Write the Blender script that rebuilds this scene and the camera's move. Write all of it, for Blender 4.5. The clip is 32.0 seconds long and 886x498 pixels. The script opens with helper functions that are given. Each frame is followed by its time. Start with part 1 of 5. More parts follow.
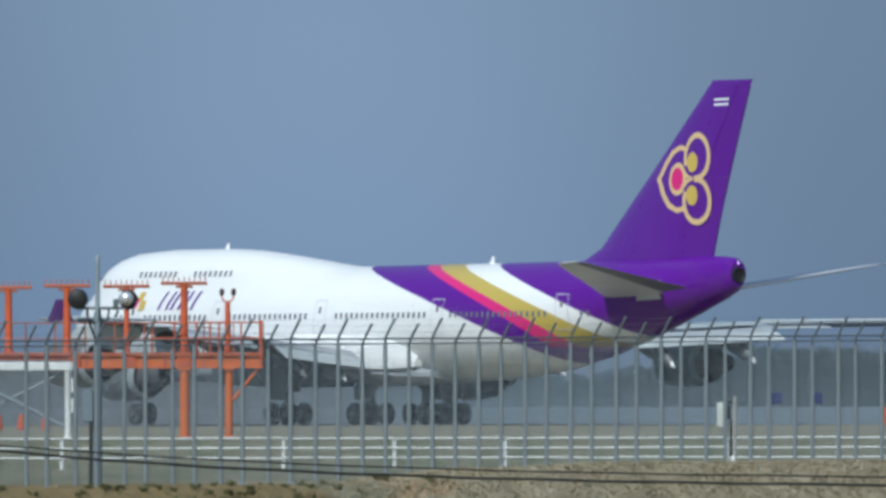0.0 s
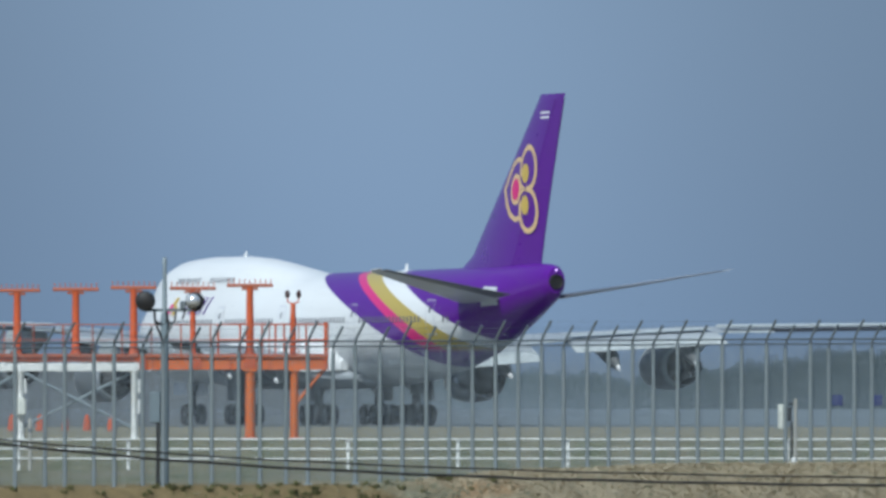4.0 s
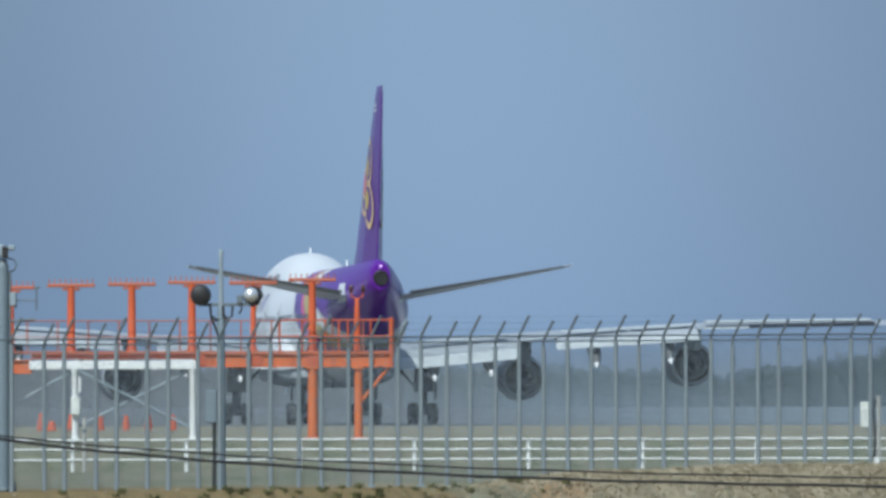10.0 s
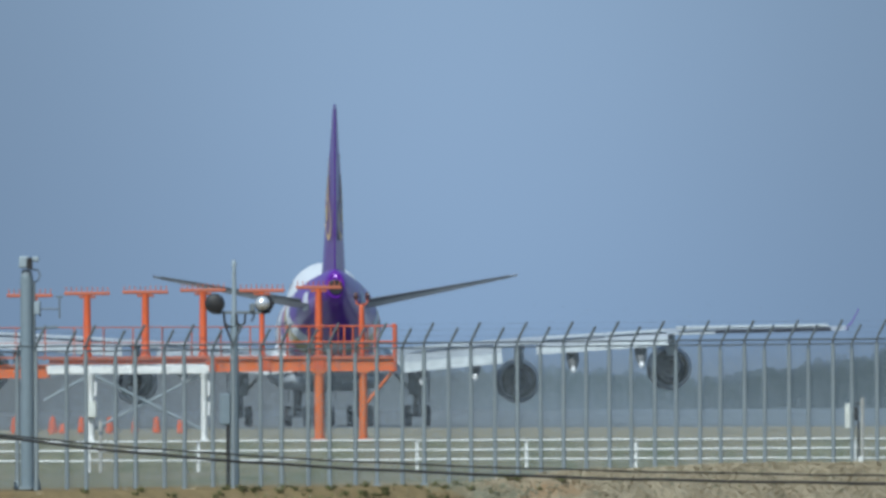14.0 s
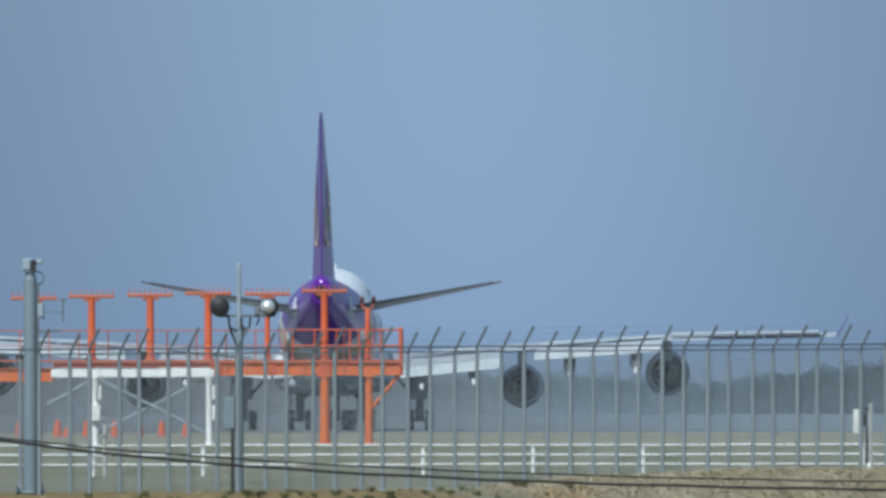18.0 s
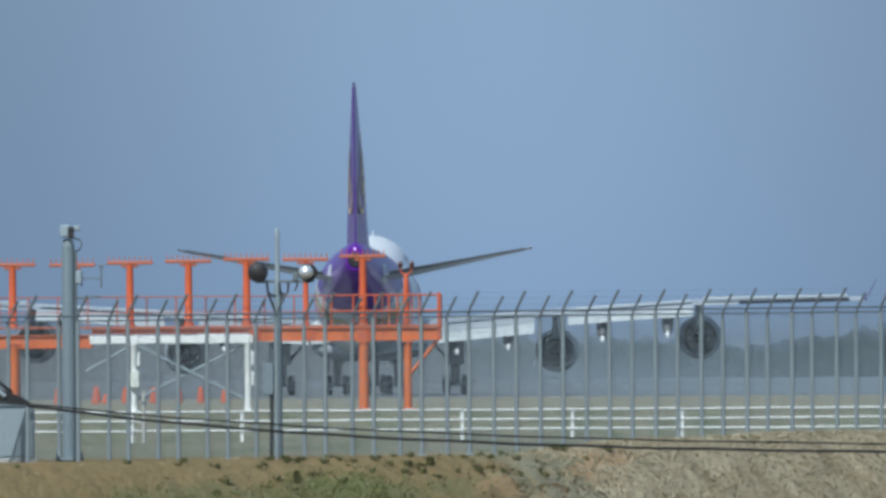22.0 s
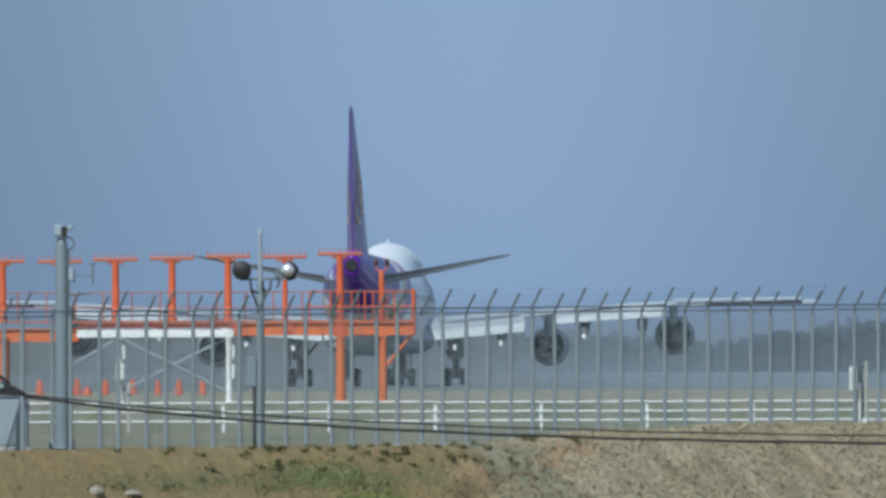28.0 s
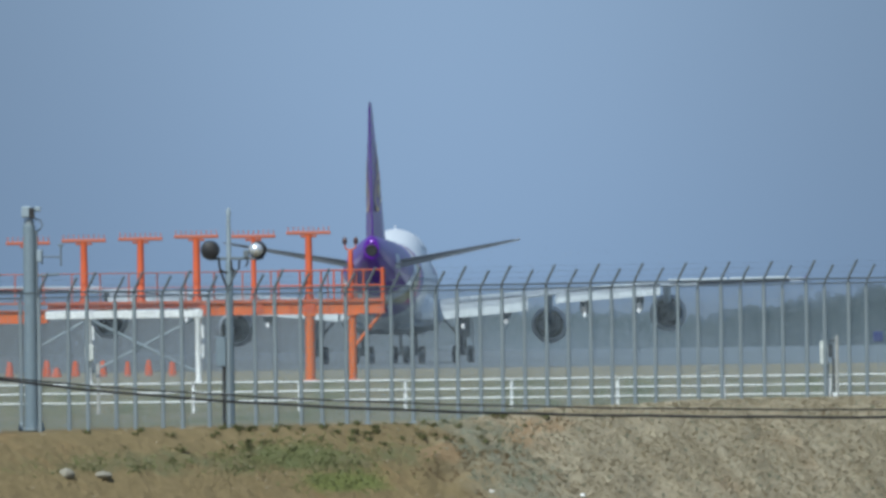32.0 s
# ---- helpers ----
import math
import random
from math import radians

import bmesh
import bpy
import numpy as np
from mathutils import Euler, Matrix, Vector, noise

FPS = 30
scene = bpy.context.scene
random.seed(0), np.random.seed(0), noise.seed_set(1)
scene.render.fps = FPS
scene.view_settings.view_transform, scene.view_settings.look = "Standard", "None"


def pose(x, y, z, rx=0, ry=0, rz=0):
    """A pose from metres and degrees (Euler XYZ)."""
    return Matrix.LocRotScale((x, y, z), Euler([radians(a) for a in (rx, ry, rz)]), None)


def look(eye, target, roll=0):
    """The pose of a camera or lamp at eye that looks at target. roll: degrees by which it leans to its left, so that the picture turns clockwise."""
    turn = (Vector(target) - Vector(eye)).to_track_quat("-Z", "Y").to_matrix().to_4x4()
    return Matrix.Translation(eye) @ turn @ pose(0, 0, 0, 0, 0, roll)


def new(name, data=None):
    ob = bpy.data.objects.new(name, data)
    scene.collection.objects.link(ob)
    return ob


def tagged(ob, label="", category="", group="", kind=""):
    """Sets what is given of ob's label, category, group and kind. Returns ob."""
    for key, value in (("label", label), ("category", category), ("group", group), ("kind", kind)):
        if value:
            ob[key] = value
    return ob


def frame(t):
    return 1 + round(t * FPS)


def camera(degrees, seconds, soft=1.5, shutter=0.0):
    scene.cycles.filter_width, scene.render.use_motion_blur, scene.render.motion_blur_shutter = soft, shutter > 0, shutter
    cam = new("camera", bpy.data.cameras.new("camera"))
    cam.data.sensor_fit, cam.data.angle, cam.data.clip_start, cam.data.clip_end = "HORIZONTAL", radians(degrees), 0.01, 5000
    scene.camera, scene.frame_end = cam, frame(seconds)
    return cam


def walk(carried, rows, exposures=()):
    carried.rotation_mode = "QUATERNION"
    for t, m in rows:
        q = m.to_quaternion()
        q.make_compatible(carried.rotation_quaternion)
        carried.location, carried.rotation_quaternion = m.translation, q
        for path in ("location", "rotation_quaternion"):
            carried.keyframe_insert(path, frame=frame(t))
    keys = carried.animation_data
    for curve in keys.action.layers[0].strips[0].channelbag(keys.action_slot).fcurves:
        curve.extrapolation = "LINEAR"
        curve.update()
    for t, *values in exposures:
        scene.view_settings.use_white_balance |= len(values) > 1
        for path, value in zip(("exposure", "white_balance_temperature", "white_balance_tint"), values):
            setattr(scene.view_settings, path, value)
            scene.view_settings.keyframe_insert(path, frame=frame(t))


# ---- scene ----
cam = camera(3.564, 32.0, soft=3.3)
walk(cam, [
    (0, look((0, 3.60, 1.05), (1.802, 403.57, 5.339), -0.109)),
    (0.2, look((0, 4.23, 1.05), (1.715, 404.21, 5.211), -0.228)),
    (0.5, look((0, 5.18, 1.05), (1.672, 405.16, 4.700), -0.407)),
    (0.7, look((0, 4.68, 1.05), (1.651, 404.66, 4.463), -0.399)),
    (1, look((0, 3.92, 1.05), (1.589, 403.90, 4.499), -0.388)),
    (1.5, look((0, -0.53, 1.05), (1.396, 399.45, 4.853), -0.328)),
    (2, look((0, -1.45, 1.05), (1.095, 398.53, 5.132), -0.226)),
    (2.5, look((0, -1.03, 1.05), (0.766, 398.95, 5.266), -0.231)),
    (3, look((0, -0.58, 1.05), (0.460, 399.40, 5.297), -0.164)),
    (3.5, look((0, -0.36, 1.05), (0.212, 399.62, 5.334), -0.079)),
    (4, look((0, -0.01, 1.05), (0.001, 399.96, 5.384), 0.000)),
    (4.5, look((0, -0.26, 1.05), (-0.151, 399.71, 5.534), 0.083)),
    (6.5, look((0, 0.19, 1.05), (-0.433, 400.17, 5.530), -0.033)),
    (7, look((0, 0.81, 1.05), (-0.553, 400.79, 5.422), -0.010)),
    (7.5, look((0, 3.24, 1.05), (-0.806, 403.22, 5.237), -0.079)),
    (8, look((0, 6.17, 1.05), (-1.049, 406.14, 5.168), -0.153)),
    (8.5, look((0, 9.01, 1.05), (-1.289, 408.98, 5.226), -0.107)),
    (9, look((0, 11.07, 1.05), (-1.521, 411.05, 5.297), -0.134)),
    (9.5, look((0, 13.67, 1.05), (-1.754, 413.64, 5.382), -0.089)),
    (10, look((0, 14.93, 1.05), (-1.950, 414.91, 5.341), -0.123)),
    (10.5, look((0, 15.27, 1.05), (-2.117, 415.25, 4.960), -0.170)),
    (11, look((0, 16.04, 1.05), (-2.234, 416.02, 4.421), -0.299)),
    (11.2, look((0, 16.25, 1.05), (-2.271, 416.23, 4.193), -0.344)),
    (11.5, look((0, 16.56, 1.05), (-2.323, 416.54, 4.106), -0.411)),
    (11.7, look((0, 16.37, 1.05), (-2.338, 416.34, 4.349), -0.381)),
    (12, look((0, 16.08, 1.05), (-2.352, 416.05, 5.075), -0.337)),
    (12.2, look((0, 16.06, 1.05), (-2.358, 416.02, 5.589), -0.308)),
    (12.5, look((0, 16.02, 1.05), (-2.376, 415.98, 6.091), -0.265)),
    (12.7, look((0, 14.70, 1.05), (-2.353, 414.66, 6.246), -0.275)),
    (13, look((0, 12.73, 1.05), (-2.276, 412.69, 6.138), -0.291)),
    (13.5, look((0, 5.79, 1.05), (-2.099, 405.76, 5.782), -0.220)),
    (14, look((0, -1.90, 1.05), (-1.901, 398.07, 5.413), -0.242)),
    (14.5, look((0, -2.68, 1.05), (-1.997, 397.29, 5.310), -0.235)),
    (16.5, look((0, 0.38, 1.05), (-2.366, 400.35, 5.204), -0.066)),
    (17, look((0, 0.62, 1.05), (-2.291, 400.59, 5.302), -0.033)),
    (17.5, look((0, 0.29, 1.05), (-2.191, 400.26, 5.434), -0.019)),
    (18, look((0, 0.36, 1.05), (-2.097, 400.33, 5.540), -0.083)),
    (18.5, look((0, 0.65, 1.05), (-2.383, 400.62, 5.635), -0.066)),
    (18.7, look((0, 0.51, 1.05), (-2.687, 400.47, 5.679), -0.079)),
    (19, look((0, 0.29, 1.05), (-2.923, 400.25, 5.787), -0.099)),
    (19.5, look((0, -0.12, 1.05), (-2.967, 399.84, 6.017), -0.134)),
    (20, look((0, -0.52, 1.05), (-3.001, 399.43, 6.111), -0.153)),
    (20.2, look((0, -0.52, 1.05), (-3.025, 399.44, 5.886), -0.160)),
    (20.5, look((0, -0.51, 1.05), (-3.065, 399.45, 5.229), -0.170)),
    (20.7, look((0, -0.33, 1.05), (-3.105, 399.63, 4.665), -0.260)),
    (21, look((0, -0.07, 1.05), (-3.138, 399.91, 4.002), -0.396)),
    (21.2, look((0, 0.08, 1.05), (-3.172, 400.06, 3.857), -0.360)),
    (21.5, look((0, 0.31, 1.05), (-3.167, 400.29, 4.057), -0.306)),
    (22, look((0, 0.69, 1.05), (-3.177, 400.66, 4.554), -0.386)),
    (22.5, look((0, 0.36, 1.05), (-3.159, 400.33, 4.867), -0.353)),
    (23, look((0, -0.06, 1.05), (-3.151, 399.91, 4.925), -0.384)),
    (23.5, look((0, 0.14, 1.05), (-3.149, 400.11, 4.737), -0.407)),
    (24, look((0, 0.12, 1.05), (-3.142, 400.09, 4.499), -0.349)),
    (24.5, look((0, 0.24, 1.05), (-3.144, 400.21, 4.283), -0.257)),
    (25, look((0, -1.76, 1.05), (-3.037, 398.22, 4.080), -0.246)),
    (25.5, look((0, -10.63, 1.05), (-2.648, 389.35, 3.751), -0.179)),
    (27.5, look((0, -14.52, 1.05), (-2.381, 385.46, 4.522), -0.317)),
    (28, look((0, -15.50, 1.05), (-2.334, 384.48, 4.373), -0.215)),
    (28.5, look((0, -14.69, 1.05), (-2.282, 385.29, 4.308), -0.283)),
    (29, look((0, -14.75, 1.05), (-2.214, 385.24, 4.249), -0.387)),
    (29.5, look((0, -14.84, 1.05), (-2.157, 385.14, 4.186), -0.440)),
    (30, look((0, -15.02, 1.05), (-2.098, 384.96, 4.114), -0.463)),
    (30.5, look((0, -14.47, 1.05), (-2.046, 385.51, 4.063), -0.482)),
    (31, look((0, -14.73, 1.05), (-1.946, 385.25, 3.996), -0.599)),
    (31.5, look((0, -14.78, 1.05), (-1.705, 385.20, 3.837), -0.694)),
    (32, look((0, -14.75, 1.05), (-1.466, 385.24, 3.748), -0.756)),
], [(0.0, -0.42, 6200, 6), (1.5, -0.42, 6200, 6), (4.0, -0.34, 6200, 6), (7.0, -0.20, 6200, 6), (9.0, -0.13, 6200, 6), (32.0, -0.13, 6200, 6)])

# ---- sky, sun ----
world = bpy.data.worlds.new("sky")
scene.world = world
world.use_nodes = True
wn, wl = world.node_tree.nodes, world.node_tree.links
wn.clear()
SUN_FROM = Vector((-0.34, -0.66, 0.81)).normalized()
sky = wn.new("ShaderNodeTexSky")
sky.sky_type = "NISHITA"
sky.sun_disc = False
sky.sun_elevation = math.asin(SUN_FROM.z)
sky.sun_rotation = math.atan2(SUN_FROM.x, SUN_FROM.y)
sky.air_density, sky.dust_density, sky.ozone_density = 1.0, 1.5, 1.5
haze = wn.new("ShaderNodeMix")
haze.data_type = "RGBA"
haze.inputs[0].default_value = 0.80
haze.inputs[7].default_value = (2.38, 3.66, 5.85, 1.0)
bg = wn.new("ShaderNodeBackground")
bg.inputs[1].default_value = 0.10
wo = wn.new("ShaderNodeOutputWorld")
wl.new(sky.outputs[0], haze.inputs[6])
# faint unevenness of thin high haze
thin = wn.new("ShaderNodeTexNoise")
thin.inputs["Scale"].default_value, thin.inputs["Detail"].default_value = 9.0, 5.0
wl.new(wn.new("ShaderNodeTexCoord").outputs["Generated"], thin.inputs["Vector"])
level = wn.new("ShaderNodeMapRange")
level.inputs["To Min"].default_value, level.inputs["To Max"].default_value = 0.90, 1.10
wl.new(thin.outputs[0], level.inputs[0])
# bright centre fading outwards: lens falloff painted into the sky
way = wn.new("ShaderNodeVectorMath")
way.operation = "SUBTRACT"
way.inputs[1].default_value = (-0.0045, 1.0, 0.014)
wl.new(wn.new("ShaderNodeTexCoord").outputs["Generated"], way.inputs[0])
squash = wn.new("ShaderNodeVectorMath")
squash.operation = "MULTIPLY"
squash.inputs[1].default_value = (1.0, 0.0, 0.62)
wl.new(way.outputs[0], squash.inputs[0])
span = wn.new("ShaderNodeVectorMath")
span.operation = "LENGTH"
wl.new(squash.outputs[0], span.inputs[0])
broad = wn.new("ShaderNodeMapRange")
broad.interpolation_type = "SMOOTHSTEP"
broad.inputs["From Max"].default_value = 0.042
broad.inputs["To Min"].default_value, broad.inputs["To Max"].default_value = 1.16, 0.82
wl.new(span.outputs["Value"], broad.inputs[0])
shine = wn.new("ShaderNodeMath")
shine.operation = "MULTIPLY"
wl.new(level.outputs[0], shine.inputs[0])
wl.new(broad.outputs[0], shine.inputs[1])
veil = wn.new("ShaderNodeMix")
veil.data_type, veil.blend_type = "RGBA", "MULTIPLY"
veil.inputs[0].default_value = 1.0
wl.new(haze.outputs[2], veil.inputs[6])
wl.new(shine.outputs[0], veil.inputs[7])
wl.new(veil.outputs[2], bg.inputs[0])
wl.new(bg.outputs[0], wo.inputs[0])
sun = new("sun", bpy.data.lights.new("sun", "SUN"))
sun.data.energy, sun.data.angle, sun.data.color = 4.95, radians(0.6), (0.955, 0.98, 0.945)
sun.matrix_world = look(SUN_FROM * 50, (0, 0, 0))
scene.view_settings.exposure = 0.0


# ---- materials ----
def nodes_of(name):
    m = bpy.data.materials.new(name)
    m.use_nodes = True
    n, l = m.node_tree.nodes, m.node_tree.links
    return m, n, l, n["Principled BSDF"]


def math_node(n, l, op, a, b=None, c=None):
    k = n.new("ShaderNodeMath")
    k.operation = op
    for i, v in enumerate((a, b, c)):
        if v is None:
            continue
        if isinstance(v, (int, float)):
            k.inputs[i].default_value = v
        else:
            l.new(v, k.inputs[i])
    return k.outputs[0]


def mix_node(n, l, f, a, b, blend="MIX"):
    k = n.new("ShaderNodeMix")
    k.data_type, k.blend_type = "RGBA", blend
    for i, v in ((0, f), (6, a), (7, b)):
        if isinstance(v, (int, float)):
            k.inputs[i].default_value = v
        elif isinstance(v, tuple):
            k.inputs[i].default_value = (*v[:3], 1)
        else:
            l.new(v, k.inputs[i])
    return k.outputs[2]


def noise_node(n, l, scale, detail=4.0, rough=0.55, vec=None, stretch=None):
    k = n.new("ShaderNodeTexNoise")
    k.inputs["Scale"].default_value, k.inputs["Detail"].default_value, k.inputs["Roughness"].default_value = scale, detail, rough
    if vec is None:
        vec = n.new("ShaderNodeTexCoord").outputs["Object"]
    if stretch:
        mp = n.new("ShaderNodeMapping")
        mp.inputs["Scale"].default_value = stretch
        l.new(vec, mp.inputs[0])
        vec = mp.outputs[0]
    l.new(vec, k.inputs["Vector"])
    return k.outputs[0]


def ramp_node(n, l, fac, stops):
    k = n.new("ShaderNodeValToRGB")
    el = k.color_ramp.elements
    while len(el) < len(stops):
        el.new(0.5)
    for e, (p, c) in zip(el, stops):
        e.position = p
        e.color = (*c, 1) if isinstance(c, tuple) else (c, c, c, 1)
    l.new(fac, k.inputs[0])
    return k.outputs[0]


def bump_node(n, l, p, height, strength, dist):
    b = n.new("ShaderNodeBump")
    b.inputs["Strength"].default_value, b.inputs["Distance"].default_value = strength, dist
    l.new(height, b.inputs["Height"])
    l.new(b.outputs[0], p.inputs["Normal"])


def surface(name, col, rough=0.5, metal=0.0, grain=6.0, vary=0.12, stain=0.5, stain_amount=0.15, bump=0.2, dist=0.004, dirt=(0.16, 0.13, 0.1)):
    """Paint, metal or rubber with fine grain, broad stains and a little relief."""
    m, n, l, p = nodes_of(name)
    g = noise_node(n, l, grain, 5)
    s = noise_node(n, l, stain, 4, 0.65)
    lo = tuple(c * (1 - vary) for c in col)
    hi = tuple(min(1, c * (1 + vary * 0.7)) for c in col)
    base = mix_node(n, l, g, lo, hi)
    sf = ramp_node(n, l, s, [(0.45, 0.0), (0.75, stain_amount)])
    base = mix_node(n, l, sf, base, dirt)
    l.new(base, p.inputs["Base Color"])
    r = math_node(n, l, "MULTIPLY_ADD", s, 0.25, max(0.02, rough - 0.12))
    l.new(r, p.inputs["Roughness"])
    p.inputs["Metallic"].default_value = metal
    bump_node(n, l, p, g, bump, dist)
    return m


def lacquer(m, weight=0.6, rough=0.14):
    """A clear coat over paint."""
    p = m.node_tree.nodes["Principled BSDF"]
    p.inputs["Coat Weight"].default_value, p.inputs["Coat Roughness"].default_value = weight, rough
    return m


M = {}
M["orange"] = surface("orange_paint", (0.57, 0.105, 0.035), 0.5, grain=9, stain=1.3, stain_amount=0.25, dirt=(0.35, 0.12, 0.06))
M["orange_girder"] = surface("girder_orange_paint", (0.66, 0.155, 0.034), 0.5, grain=7, stain=1.1, stain_amount=0.3, dirt=(0.33, 0.10, 0.05))
M["orange_faded"] = surface("faded_orange_paint", (0.46, 0.13, 0.07), 0.6, grain=9, stain=1.1, stain_amount=0.35, dirt=(0.3, 0.14, 0.09))
M["white_paint"] = surface("white_steel_paint", (0.90, 0.91, 0.90), 0.5, grain=11, stain=1.7, stain_amount=0.18, dirt=(0.5, 0.48, 0.43))
M["galv"] = surface("galvanised_steel", (0.235, 0.275, 0.295), 0.6, metal=0.1, grain=14, stain=1.5, stain_amount=0.3, dirt=(0.16, 0.18, 0.19))
M["galv_dark"] = surface("weathered_wire", (0.16, 0.19, 0.21), 0.65, metal=0.3, grain=14, stain=1.5)
M["galv_pole"] = surface("grey_pole_paint", (0.20, 0.255, 0.29), 0.5, metal=0.15, grain=8, stain=0.9, stain_amount=0.3, dirt=(0.2, 0.23, 0.25))
M["mesh_wire"] = surface("dull_zinc_wire", (0.23, 0.27, 0.295), 0.6, metal=0.0, grain=14, stain=1.5)
M["black"] = surface("black_housing", (0.018, 0.018, 0.02), 0.5, grain=9, stain=3)
M["cable"] = surface("black_cable_sheath", (0.016, 0.016, 0.018), 0.95, grain=20, stain=2)
M["lamp_dark"] = surface("dark_red_lamp_glass", (0.07, 0.03, 0.03), 0.3, grain=9, stain=3)
M["silver"] = surface("polished_reflector", (0.76, 0.78, 0.80), 0.28, metal=0.6, grain=9, stain=3)
M["cab"] = surface("grey_cabinet_paint", (0.29, 0.35, 0.39), 0.5, grain=7, stain=1.2, stain_amount=0.25)
M["beige_box"] = surface("pale_box_paint", (0.78, 0.80, 0.74), 0.5, grain=7, stain=2.2, stain_amount=0.3)
M["blue"] = surface("blue_sign_face", (0.006, 0.018, 0.14), 0.75, grain=7, stain=2)
M["concrete"] = surface("footing_concrete", (0.42, 0.41, 0.38), 0.85, grain=15, stain=2, stain_amount=0.4, bump=0.5)
M["rock"] = surface("pale_rock", (0.27, 0.25, 0.20), 0.9, grain=12, stain=3, stain_amount=0.4, bump=0.8, dist=0.02)
M["jet_white"] = surface("aircraft_white_paint", (0.86, 0.865, 0.87), 0.28, grain=1.4, vary=0.03, stain=0.35, stain_amount=0.06, bump=0.03)
# near-black for the shade under the outer trailing edge, painted on the ailerons
M["wing_shade"] = surface("painted_wing_shade", (0.02, 0.022, 0.028), 0.6, grain=1.6, vary=0.08, stain=0.5, stain_amount=0.1, bump=0.03)
M["stab_grey"] = surface("tailplane_grey_paint", (0.60, 0.62, 0.66), 0.35, grain=1.6, vary=0.05, stain=0.4, stain_amount=0.2, bump=0.03)
# darker than the tailplane: shade on the elevators put into their colour
M["elevator_shade"] = surface("shaded_elevator_paint", (0.15, 0.16, 0.19), 0.4, grain=1.6, vary=0.08, stain=0.5, stain_amount=0.2, bump=0.03)
M["wing_grey"] = surface("wing_grey_paint", (0.36, 0.39, 0.42), 0.38, grain=1.6, vary=0.05, stain=0.4, stain_amount=0.15, bump=0.03)
M["flap_white"] = surface("flap_white_paint", (0.50, 0.54, 0.55), 0.4, grain=1.6, vary=0.05, stain=0.6, stain_amount=0.18, bump=0.03)
M["jet_purple"] = surface("aircraft_purple_paint", (0.105, 0.003, 0.28), 0.3, grain=1.5, vary=0.08, stain=0.4, stain_amount=0.05, bump=0.03)
M["gold"] = surface("aircraft_gold_paint", (0.62, 0.44, 0.10), 0.35, grain=2, vary=0.05, stain=0.6, stain_amount=0.05, bump=0.03)
M["pale_gold"] = surface("aircraft_pale_gold_paint", (0.72, 0.50, 0.26), 0.35, grain=2, vary=0.05, stain=0.6, stain_amount=0.05, bump=0.03)
M["magenta"] = surface("aircraft_magenta_paint", (0.70, 0.02, 0.20), 0.35, grain=2, vary=0.05, stain=0.6, stain_amount=0.05, bump=0.03)
M["nacelle"] = surface("nacelle_grey_metal", (0.19, 0.20, 0.21), 0.45, metal=0.3, grain=2, stain=0.7, stain_amount=0.3)
M["nozzle"] = surface("sooty_exhaust_metal", (0.085, 0.085, 0.09), 0.7, metal=0.2, grain=3, stain=1)
M["tyre"] = surface("tyre_rubber", (0.026, 0.026, 0.028), 0.85, grain=9, stain=2)
M["strut"] = surface("gear_strut_paint", (0.11, 0.115, 0.125), 0.45, metal=0.3, grain=5, stain=1.2, stain_amount=0.4)
M["pane"] = surface("dark_cabin_window", (0.19, 0.19, 0.22), 0.2, grain=5, stain=2)
M["door"] = surface("door_outline_paint", (0.58, 0.58, 0.66), 0.35, grain=3, stain=1)


lacquer(M["jet_white"], 0.2)
lacquer(M["jet_purple"])


def glow_material():
    m, n, l, p = nodes_of("glowing_glint")
    # emission stands in for a violet glint on the tail cone
    p.inputs["Base Color"].default_value = (0.9, 0.85, 1.0, 1)
    p.inputs["Emission Color"].default_value = (0.62, 0.22, 1.0, 1)
    p.inputs["Emission Strength"].default_value = 1.0
    return m


M["glow"] = glow_material()


